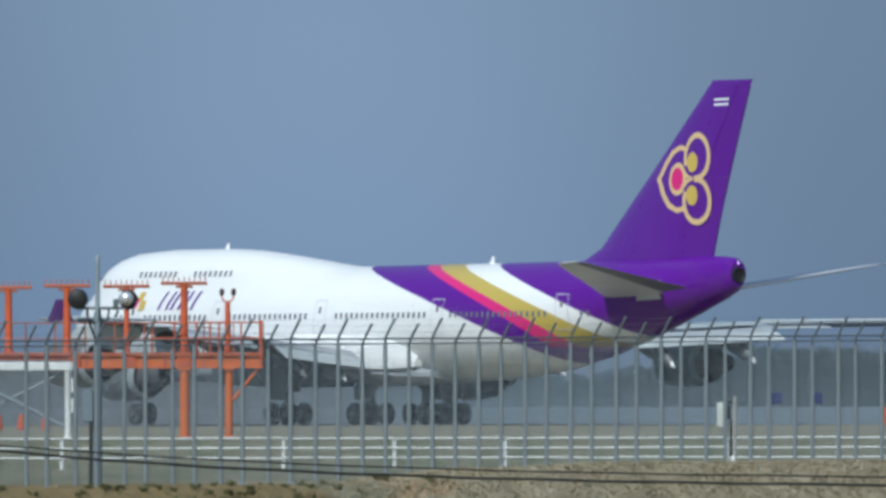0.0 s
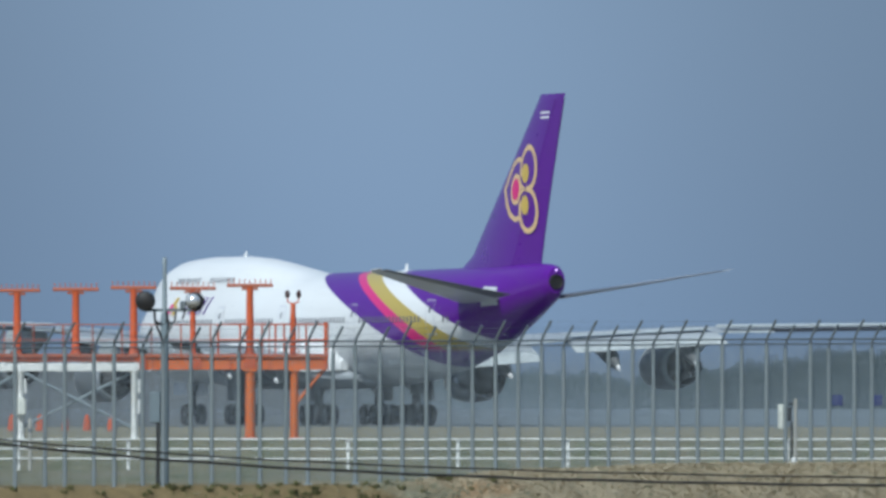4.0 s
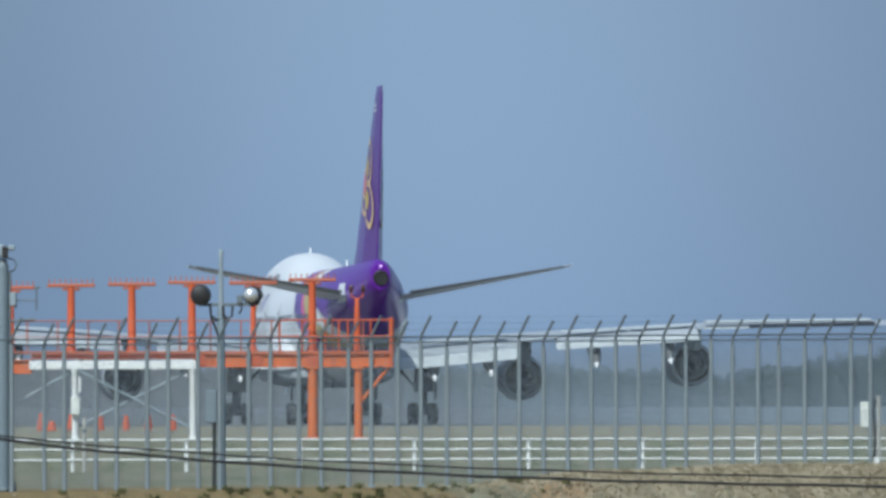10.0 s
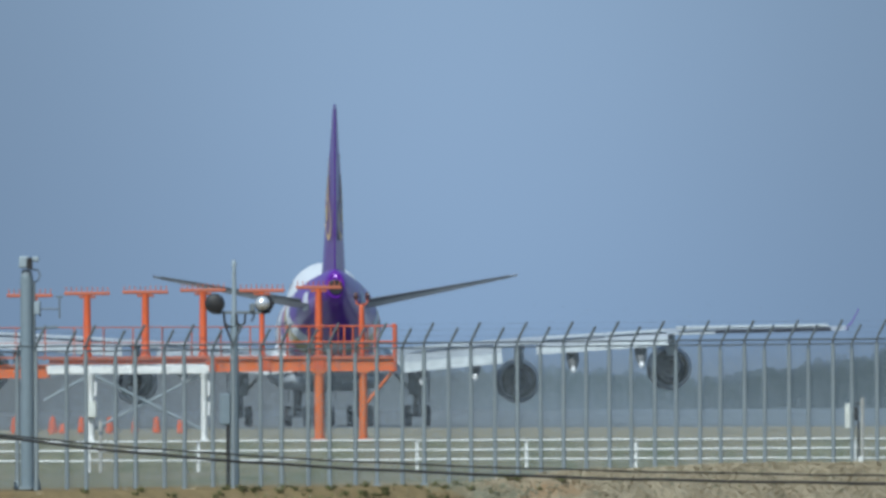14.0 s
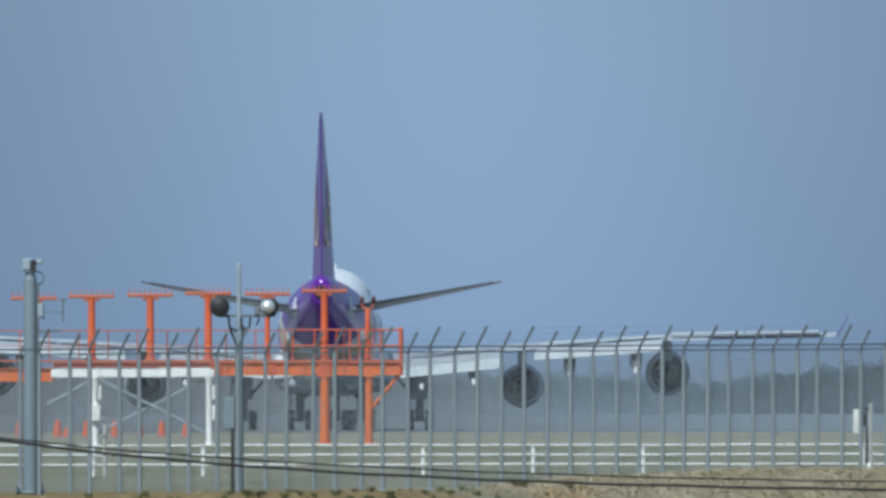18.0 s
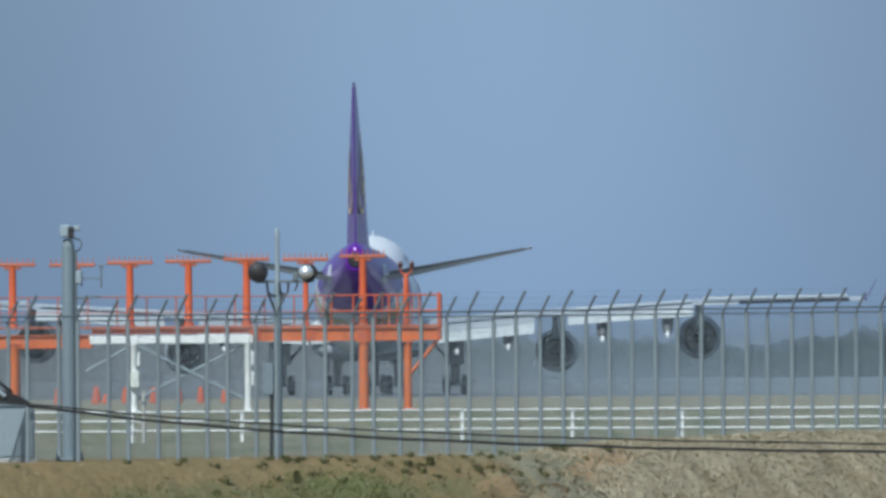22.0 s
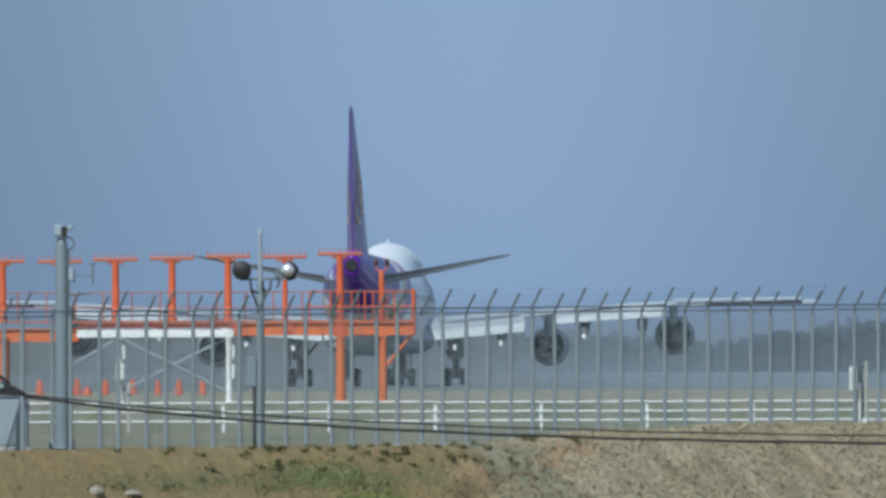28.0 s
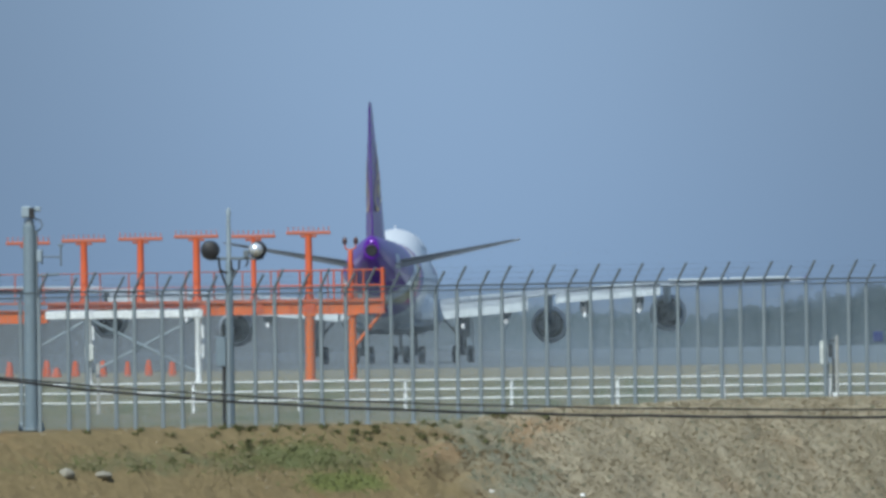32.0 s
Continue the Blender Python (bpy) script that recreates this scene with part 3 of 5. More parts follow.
def ground_sheet():
    xs = [-4500, -2500, -1200, -600, -300, -150, -80, -50, -35, -25, -20]
    x = -17.0
    while x < 17.01:
        xs.append(round(x, 2))
        x += 0.17
    xs += [20, 25, 35, 50, 80, 150, 300, 600, 1200, 2500, 4500]
    ys = [-400, -120, -60, -40, -20, 0, 15, 24, 30, 36, 42, 48, 54, 62, 90, 130, 170, 210, 240, 260, 275, 285, 292, 298, 302]
    y = 305.0
    while y < 358.0:
        ys.append(round(y, 2))
        y += 0.21
    ys += [362, 370, 380, 395, 405, 411, 412.5, 413.5, 414.5, 415.5, 416.5, 418, 419, 425, 440, 470, 520, 600, 700, 800, 1000, 1400, 2000, 2800, 3600, 4700]
    vs = [(a, b, ground_z(a, b)) for b in ys for a in xs]
    w = len(xs)
    fs = [(j * w + i, j * w + i + 1, j * w + w + i + 1, j * w + w + i) for j in range(len(ys) - 1) for i in range(w - 1)]
    me = bpy.data.meshes.new("ground")
    me.from_pydata(vs, [], fs)
    for f in me.polygons:
        f.use_smooth = True
    me.materials.append(M["ground"])
    return tagged(new("ground", me), "dry airfield turf with a bare soil bank below the fences", "ground", kind="structure")


ground_sheet()


def taxiway():
    s = Shape().box((0, 2065, -0.48), (3600, 2500, 0.42))
    ob = part("pavement", s, "pavement", smooth=False)
    tagged(ob, "pale grey concrete taxiway and runway pavement beyond the grass", "pavement", kind="structure")


taxiway()


# ---- distance ----
def backdrop():
    """A plain glowing wall far beyond the runway, painted as haze that fades into the sky."""
    s = Shape()
    rnd = random.Random(4)
    d, top = 4300.0, []
    for i in range(161):
        a = math.radians(-40 + i * 0.5)
        top.append((d * math.sin(a), d * math.cos(a)))
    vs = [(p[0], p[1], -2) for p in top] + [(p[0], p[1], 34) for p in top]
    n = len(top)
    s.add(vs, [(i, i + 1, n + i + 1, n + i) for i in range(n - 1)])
    ob = part("backdrop", s, distance_material("painted_haze", (0.235, 0.295, 0.345), (0.225, 0.32, 0.48), 0.0, 22.0, 6.0, 26.0, 1.0), smooth=False)
    tagged(ob, "pale blue-grey haze painted on a far wall beyond the airfield", "backdrop", kind="structure")


backdrop()


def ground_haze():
    """Thin exhaust and heat haze low over the pavement, imitated by an added cloud of pale flecks that thins upwards.
    """
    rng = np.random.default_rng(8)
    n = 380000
    # the far flecks hang behind the jet and lift the tone below it
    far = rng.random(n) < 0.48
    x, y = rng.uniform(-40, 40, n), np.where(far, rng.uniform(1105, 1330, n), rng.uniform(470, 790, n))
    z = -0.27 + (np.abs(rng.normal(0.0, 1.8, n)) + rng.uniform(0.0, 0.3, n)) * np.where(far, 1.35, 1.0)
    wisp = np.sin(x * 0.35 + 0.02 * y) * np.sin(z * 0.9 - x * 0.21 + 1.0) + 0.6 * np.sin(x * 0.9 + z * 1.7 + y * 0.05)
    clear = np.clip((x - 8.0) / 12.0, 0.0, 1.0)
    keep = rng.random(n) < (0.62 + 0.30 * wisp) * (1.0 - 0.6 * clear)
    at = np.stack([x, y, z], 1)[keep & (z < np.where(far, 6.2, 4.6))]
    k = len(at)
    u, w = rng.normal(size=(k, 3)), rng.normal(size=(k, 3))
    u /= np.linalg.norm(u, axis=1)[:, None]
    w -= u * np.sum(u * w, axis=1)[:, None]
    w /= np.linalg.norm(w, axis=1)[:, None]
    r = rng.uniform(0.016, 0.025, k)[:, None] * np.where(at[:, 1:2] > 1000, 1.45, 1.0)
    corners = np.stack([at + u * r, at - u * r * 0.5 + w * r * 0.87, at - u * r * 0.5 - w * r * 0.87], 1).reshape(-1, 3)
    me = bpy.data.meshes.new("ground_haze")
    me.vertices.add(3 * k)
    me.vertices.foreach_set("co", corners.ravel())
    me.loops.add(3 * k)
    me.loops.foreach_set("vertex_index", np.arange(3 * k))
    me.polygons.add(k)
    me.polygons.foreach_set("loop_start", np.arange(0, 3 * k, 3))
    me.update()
    m, nn, l, p = nodes_of("haze_flecks")
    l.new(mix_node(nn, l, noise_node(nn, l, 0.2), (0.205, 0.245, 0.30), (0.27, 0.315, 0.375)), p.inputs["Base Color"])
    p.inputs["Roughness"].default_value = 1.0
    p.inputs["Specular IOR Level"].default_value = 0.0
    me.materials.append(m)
    tagged(new("ground_haze", me), "pale blue-grey flecks imitating exhaust haze low over the taxiway", "haze", kind="stuff")


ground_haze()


def woods(y, grow, seed, low, high, bare, label):
    """A belt of small uneven crowns on slim trunks."""
    rnd = random.Random(seed)
    s = Shape()
    x = -420.0
    while x < 420.0:
        h = 6.2 + grow + 3.2 * noise.noise(Vector((x * 0.016, 1.7, 0))) + rnd.uniform(-0.7, 0.9) * (1 + grow * 0.4)
        h += 3.2 * smooth(50, 70, x) + 3.2 * smooth(74, 96, x)
        h += (9.6 - h) * 0.8 * smooth(8.0, 40.0, -x)
        r = rnd.uniform(1.2, 2.6)
        for k in range(13):
            c = (x + rnd.uniform(-r, r) * 1.3, y + rnd.uniform(-14, 14), h - r * rnd.uniform(0.2, 1.6) + rnd.uniform(-0.5, 0.9) * (k > 8))
            s.ball(c, r * rnd.uniform(0.16, 0.6), 6, 4, rnd.uniform(0.7, 1.2))
        s.rod((x, y, -0.5), (x + rnd.uniform(-0.5, 0.5), y, h - r), 0.5, 0.25, 5)
        s.box((x, y + 6, (h - r) / 2 - 0.5), (3.2, 4, h - r + 1))
        x += rnd.uniform(1.6, 3.0)
    ob = part("far_woods", s, distance_material("haze_painted_woods", low, high, 0.5, 4.5, 4.0, 17.0, 1.0, bare))
    tagged(ob, label, "woods", kind="stuff")


# haze is put into each belt's colour; the rear belts soften the treetops
woods(3300, 0.0, 4, (0.195, 0.265, 0.32), (0.14, 0.20, 0.232), (0.175, 0.20, 0.22), "far line of grey-green woods, haze painted into their colour")
woods(3420, 0.8, 5, (0.185, 0.255, 0.30), (0.165, 0.235, 0.285), (0.18, 0.21, 0.235), "paler woods behind the first line, added to soften it with painted haze")
woods(3560, 1.7, 6, (0.185, 0.255, 0.30), (0.195, 0.275, 0.36), (0.19, 0.24, 0.29), "palest and farthest woods, added as painted haze fading into the sky")


# ---- double security fence ----
def cut_post(out, h):
    """A fence post with an outward barbed-wire arm; out is the way the arm leans."""
    s = Shape()
    s.lathe([(-0.35, 0.054), (h - 0.12, 0.048)], (0, 0, 0), "Z", 10)
    s.box((0, 0, 0.02), (0.2, 0.2, 0.06), 0.01)
    arm = Shape().path([(0, 0, h - 0.14), (0, 0, h - 0.02), (out[0] * 0.03, out[1] * 0.03, h + 0.06), (out[0] * 0.12, out[1] * 0.12, h + 0.2), (out[0] * 0.30, out[1] * 0.30, h + 0.47)], 0.031, 6)
    return s.mesh("post"), arm.mesh("arm")


def fence(shift, x0, h, label, k0, k1, wire):
    ax = Vector((1, 1.17, 0)).normalized()
    out = Vector((ax.y, -ax.x, 0))
    root = thing("security_fence", (x0, fence_y(x0) + shift, -0.84), label, "fence", "double fence along the airfield")
    me, arm = cut_post(out, 3.36)
    me.materials.append(M["galv"])
    arm.materials.append(M["galv_dark"])

    def spot(k, z=0.0):
        return Vector((1.1 * k, 1.287 * k, z + 0.010 * (x0 + 1.1 * k) + h))

    for k in range(k0, k1 + 1):
        p = part("post", me, "galv", root)
        p.location = spot(k)
        part("arm", arm, "galv_dark", p)
    a, b = spot(k0), spot(k1)
    up = Vector((0, 0, 1))
    for z, r in ((3.36, 0.021),):
        part("rail", Shape().rod(a + up * z, b + up * z, r, n=6), "galv_dark", root)
    for i in range(3):
        o = out * (0.10 + 0.095 * i) + up * (3.36 + 0.14 + 0.15 * i)
        part("barbed_wire", Shape().rod(a + o, b + o, 0.0017, n=4), "galv_dark", root)
    # woven wire between the rails
    s = Shape()
    length = (b - a).length
    d = (b - a).normalized()
    zlo, zhi = 0.12, 3.36
    step, u = wire, -(zhi - zlo)
    while u < length:
        for sgn in (1, -1):
            p0, p1 = (u, u + zhi - zlo) if sgn > 0 else (u + zhi - zlo, u)
            q = []
            for p, z in ((p0, zlo), (p1, zhi)):
                q.append((p, z))
            (pa, za), (pb, zb) = q
            lo, hi = max(min(pa, pb), 0.0), min(max(pa, pb), length)
            if hi - lo < 0.05:
                continue

            def at(p):
                return a + d * p + up * (za + (zb - za) * (p - pa) / (pb - pa))
            e0, e1 = at(lo), at(hi)
            s.rod(e0, e1, wire * 0.0245, n=3)
        u += step
    ob = part("wire_mesh", s, "mesh_wire", root, "fine woven wire between the posts", smooth=False)
    ob["kind"] = "stuff"
    return root


fence(0.0, 0.145, 0.0, "tall galvanised steel security fence with outward barbed-wire arms", -24, 24, 0.036)
fence(3.7, 0.705, -0.10, "second galvanised fence parallel behind the first, slightly lower", -24, 24, 0.029)


# ---- guard rail ----
def guard_rail():
    y = 411.0
    root = thing("guard_rail", (0.435, y, -0.82), "white three-pipe guard rail along the airfield road", "guard rail")
    me = Shape().rod((0, 0, -0.2), (0, 0, 0.76), 0.055, n=8).box((0, 0, 0.78), (0.13, 0.13, 0.04), 0.015).mesh("post")
    me.materials.append(M["white_paint"])
    for k in range(-9, 10):
        p = part("post", me, "white_paint", root)
        p.location = (3.172 * k, 0.05, 0)
    for z in (0.83, 0.55, 0.27):
        rnd = random.Random(int(z * 100))
        for k in range(-9, 9):
            a = (3.172 * k + 0.012, -0.04, z + rnd.uniform(-0.012, 0.012))
            b = (3.172 * (k + 1) - 0.012, -0.04, z + rnd.uniform(-0.012, 0.012))
            part("pipe", Shape().rod(a, b, 0.027, n=8), "white_paint", root)


guard_rail()


# ---- approach-light gantry ----
def tee_light(x, y, ztop, zfoot, far=False):
    root = thing("approach_light", (x, y, zfoot), "orange T-shaped approach light bar on a tapered pole" if not far else "slim orange T-shaped approach light bar behind the gantry", "approach light", "row of approach lights")
    h = ztop - zfoot
    r = 0.085 if far else 0.12
    s = Shape()
    s.lathe([(0, r * 1.35), (0.08, r * 1.3), (0.16, r * 1.0), (h - 0.22, r * 0.84), (h - 0.15, r * 0.9)], (0, 0, 0), "Z", 12)
    part("pole", s, "orange", root)
    s = Shape().box((0, 0, h - 0.10), (1.36, 0.16, 0.10), 0.02).box((0, 0, h - 0.2), (0.5, 0.12, 0.08), 0.02)
    part("crossbar", s, "orange_faded", root)
    lamp = Shape().lathe([(0, 0.017), (0.06, 0.012), (0.09, 0.018), (0.12, 0.016), (0.13, 0.008)], (0, 0, 0), "Z", 8)
    lamp.rod((0, 0, -0.03), (0, 0, 0.02), 0.014)
    me = lamp.mesh("lamp")
    me.materials.append(M["orange_faded"])
    for i in range(9):
        p = part("lamp", me, "orange_faded", root)
        p.location = (-0.62 + 0.155 * i, 0, h - 0.04)


for i, (x, z) in enumerate(((-5.70, 4.63), (-7.40, 4.57), (-9.13, 4.56), (-10.84, 4.51), (-12.57, 4.48), (-14.30, 4.45), (-16.03, 4.44), (-17.76, 4.43))):
    far = i in (1, 5)
    tee_light(x, 420.35 if not far else 421.2, z if not far else z - 0.02, 2.47, far)


def gantry():
    root = thing("light_gantry", (-5.69, 420.0, 0.0), "orange-painted steel walkway gantry on legs with handrails", "gantry")
    x0, x1 = -17.0, 2.30
    # plate girders with stiffeners; the western length hangs lower
    for y in (0.0, 1.3):
        for xa, xb, z, h in ((x0, -8.02, 2.07, 0.36), (-8.0, -3.30, 2.36, 0.13), (-3.28, x1, 2.24, 0.36)):
            s = Shape().box(((xa + xb) / 2, y, z), (xb - xa, 0.10, h), 0.01)
            s.box(((xa + xb) / 2, y - 0.03, z + h / 2 + 0.005), (xb - xa, 0.20, 0.03)).box(((xa + xb) / 2, y - 0.03, z - h / 2), (xb - xa, 0.20, 0.03))
            part("girder", s, "orange_girder" if h > 0.2 else "orange_faded", root)
            k = xa + 0.4
            while k < xb and h > 0.2:
                part("stiffener", Shape().box((k, y - 0.075, z), (0.035, 0.05, h - 0.04)), "orange_faded", root)
                k += 1.15
    for i in range(17):
        part("deck_panel", Shape().box((x0 + 0.575 + i * 1.135, 0.65, 2.462), (1.12, 1.36, 0.024), 0.005), "orange_faded", root)
    # handrails
    for y in (-0.02, 1.32):
        k = x1
        while k > x0:
            part("handrail_post", Shape().rod((k, y, 2.40), (k, y, 3.36), 0.012, n=6), "orange_faded", root)
            k -= 0.87
        for z, r in ((3.37, 0.014), (2.92, 0.010)):
            part("handrail", Shape().rod((x0, y, z), (x1, y, z), r, n=6), "orange_faded", root)
        part("toe_board", Shape().box(((x0 + x1) / 2, y, 2.49), (x1 - x0, 0.015, 0.03)), "orange_faded", root)
    for z in (3.37, 2.92):
        part("end_rail", Shape().rod((x1, -0.02, z), (x1, 1.32, z), 0.024, n=6), "orange_faded", root)
    # the stouter guard frame round the eastern end of the deck
    for y in (-0.05, 1.35):
        for z in (3.38, 2.92):
            part("guard_bar", Shape().rod((-0.95, y, z), (x1, y, z), 0.022, n=6), "orange", root)
        for k in (-0.95, -0.3, 0.35, 1.0, 1.65):
            part("guard_post", Shape().rod((k, y, 2.42), (k, y, 3.38), 0.02, n=6), "orange", root)
    part("end_post", Shape().box((x1 - 0.07, -0.05, 2.75), (0.10, 0.10, 1.40), 0.01), "orange", root)
    # end landing rails
    for x in (0.0, 0.75):
        part("gate_post", Shape().rod((x, -0.04, 2.4), (x, -0.04, 3.4), 0.03, n=6), "orange", root)
    # legs
    for lx, lr in ((0.0, 0.145), (1.30, 0.118), (-10.3, 0.145)):
        for y in (0.02, 1.28):
            s = Shape().lathe([(0.02, lr), (0.9, lr * 0.97), (1.9, lr * 0.93), (2.06, lr * 0.93)], (lx, y, 0), "Z", 14)
            s.box((lx, y, 2.02), (lr * 2.6, 0.32, 0.08), 0.01)
            leg = part("leg", s, "orange_girder", root)
            part("base_plate", Shape().box((lx, y, 0.02), (0.5, 0.5, 0.05), 0.01), "orange_faded", leg)
            part("footing", Shape().box((lx, y, -0.06), (0.62, 0.62, 0.14), 0.02), "concrete", leg)
    for y in (0.02, 1.28):
        part("knee_brace", Shape().rod((1.36, y, 1.04), (2.20, y, 2.08), 0.05, n=8), "orange_girder", root)
    part("leg_tie", Shape().rod((0, 0.02, 0.55), (0, 1.28, 0.55), 0.045, n=8), "orange", root)
    part("leg_tie", Shape().rod((1.3, 0.02, 0.55), (1.3, 1.28, 0.55), 0.045, n=8), "orange", root)
    for k in (-3.2, -1.6, 0.0):
        part("junction_plate", Shape().box((k, -0.085, 2.24), (0.34, 0.03, 0.30), 0.01), "orange", root)


gantry()


def trestle():
    root = thing("support_trestle", (-9.09, 419.55, 0.0), "white-painted steel trestle with crossed braces carrying the gantry", "trestle")
    s = Shape().box((-2.25, 0, 2.11), (4.80, 0.24, 0.24), 0.015)
    beam = part("beam", s, "white_paint", root)
    for k in (-4.4, -3.3, -2.2, -1.1, 0.0):
        part("clamp", Shape().box((k, -0.13, 2.11), (0.14, 0.03, 0.26), 0.01), "white_paint", beam)
    for lx in (0.0, -3.35):
        s = Shape().lathe([(0.10, 0.095), (1.9, 0.095), (1.98, 0.14), (2.0, 0.14)], (lx, 0, 0), "Z", 12)
        s.lathe([(-0.14, 0.27), (-0.08, 0.26), (-0.02, 0.13), (0.12, 0.09)], (lx, 0, 0), "Z", 12)
        leg = part("leg", s, "white_paint", root)
        part("footing", Shape().box((lx, 0, -0.20), (0.66, 0.66, 0.14), 0.02), "concrete", leg)
        for z in (1.55, 0.95):
            part("gusset", Shape().box((lx + 0.11, 0, z), (0.12, 0.03, 0.42), 0.01), "white_paint", leg)
    part("switch_box", Shape().box((-3.33, -0.16, 0.95), (0.26, 0.2, 0.5), 0.02), "beige_box", root)
    for a, b in (((-0.1, 0.07, 1.95), (-3.3, 0.07, 0.35)), ((-3.25, -0.07, 1.95), (-0.1, -0.07, 0.35)), ((-3.4, 0.0, 1.95), (-4.75, 0.0, 1.2))):
        part("brace", Shape().rod(a, b, 0.042, n=8), "cab", root)


trestle()


def stake():
    root = thing("marker_stake", (-11.86, 409.0, ground_z(-11.86, 409.0)), "weathered grey-beige stake standing behind the fences", "stake")
    part("shaft", Shape().lathe([(-0.1, 0.06), (1.45, 0.055), (1.52, 0.03)], (0, 0, 0), "Z", 8), "concrete", root)
    part("band", Shape().lathe([(1.1, 0.064), (1.2, 0.064)], (0, 0, 0), "Z", 8, False, False), "galv_dark", root)


stake()


def twin_lamp():
    root = thing("twin_obstacle_lamp", (-4.43, 420.75, 2.47), "pair of small dark obstruction lamps on an orange forked pole", "lamp")
    part("pole", Shape().lathe([(0, 0.10), (0.9, 0.085), (1.5, 0.07), (1.55, 0.05)], (0, 0, 0), "Z", 10), "orange", root)
    part("fork", Shape().path([(-0.17, 0, 1.72), (-0.15, 0, 1.58), (0, 0, 1.5), (0.15, 0, 1.58), (0.17, 0, 1.72)], 0.025, 6), "orange", root)
    for x in (-0.17, 0.17):
        part("lamp", Shape().lathe([(0, 0.04), (0.03, 0.065), (0.12, 0.075), (0.19, 0.055), (0.22, 0.02)], (x, 0, 1.70), "Z", 12), "lamp_dark", root, "dark red glass lamp")


twin_lamp()


# ---- poles on the fence line ----
def floodlight_mast():
    x = -6.45
    y = fence_y(x) + 1.5
    root = thing("floodlight_mast", (x, y, -0.86), "grey steel mast with a pair of round floodlights on a crossarm", "floodlight")
    part("pole", Shape().lathe([(-0.2, 0.102), (2.0, 0.098), (3.9, 0.09), (4.0, 0.07)], (0, 0, 0), "Z", 14), "galv_pole", root)
    part("upper_pole", Shape().lathe([(3.95, 0.06), (5.1, 0.045), (5.2, 0.06), (5.30, 0.03)], (0, 0, 0), "Z", 10), "cab", root)
    part("conduit", Shape().rod((-0.16, -0.05, 0.05), (-0.15, -0.05, 1.5), 0.045, n=6), "black", root)
    part("junction_box", Shape().box((-0.22, -0.04, 1.82), (0.24, 0.2, 0.72), 0.02), "galv_pole", root)
    part("crossarm", Shape().box((0.08, 0, 4.07), (1.15, 0.07, 0.07), 0.01), "galv_dark", root)
    part("bracket", Shape().path([(-0.24, -0.06, 4.05), (-0.22, -0.06, 3.82), (-0.12, -0.06, 3.74), (0.02, -0.06, 3.74), (0.06, -0.06, 4.0)], 0.03, 6), "black", root)
    part("strut", Shape().rod((-0.22, -0.06, 3.8), (0.0, -0.06, 3.25), 0.028, n=6), "black", root)
    part("strut", Shape().rod((0.1, -0.06, 3.78), (0.02, -0.06, 3.3), 0.02, n=6), "black", root)
    lamp = part("floodlight", Shape().lathe([(-0.16, 0.08), (-0.12, 0.2), (0.0, 0.235), (0.05, 0.235), (0.1, 0.21), (0.13, 0.08)], (-0.45, -0.02, 4.28), "Y", 20), "black", root, "round black floodlight seen from the back")
    part("yoke", Shape().rod((-0.45, 0.02, 4.05), (-0.45, 0.02, 4.12), 0.04), "black", lamp)
    lamp = part("floodlight", Shape().lathe([(-0.15, 0.02), (-0.135, 0.08), (-0.09, 0.13), (-0.02, 0.168), (0.02, 0.16)], (0.66, -0.04, 4.28), "Y", 20), "silver", root, "round floodlight with a bright polished bowl")
    part("hood", Shape().lathe([(0.0, 0.20), (0.10, 0.22), (0.16, 0.18), (0.2, 0.05)], (0.70, -0.04, 4.27), "Y", 20), "black", lamp)
    part("yoke", Shape().path([(0.87, 0, 4.38), (0.92, 0, 4.28), (0.82, 0, 4.08), (0.66, 0, 4.04)], 0.025, 6), "black", lamp)
    part("ballast_box", Shape().box((0.42, 0.0, 4.18), (0.13, 0.14, 0.20), 0.02), "galv_dark", root)
    part("drop_bracket", Shape().path([(0.44, 0, 4.1), (0.46, 0, 3.98), (0.40, 0, 3.86)], 0.022, 6), "black", root)
    part("bracket", Shape().path([(0.04, -0.06, 4.05), (0.05, -0.06, 3.86), (0.14, -0.06, 3.76), (0.24, -0.06, 3.82), (0.26, -0.06, 4.04)], 0.028, 6), "black", root)


floodlight_mast()


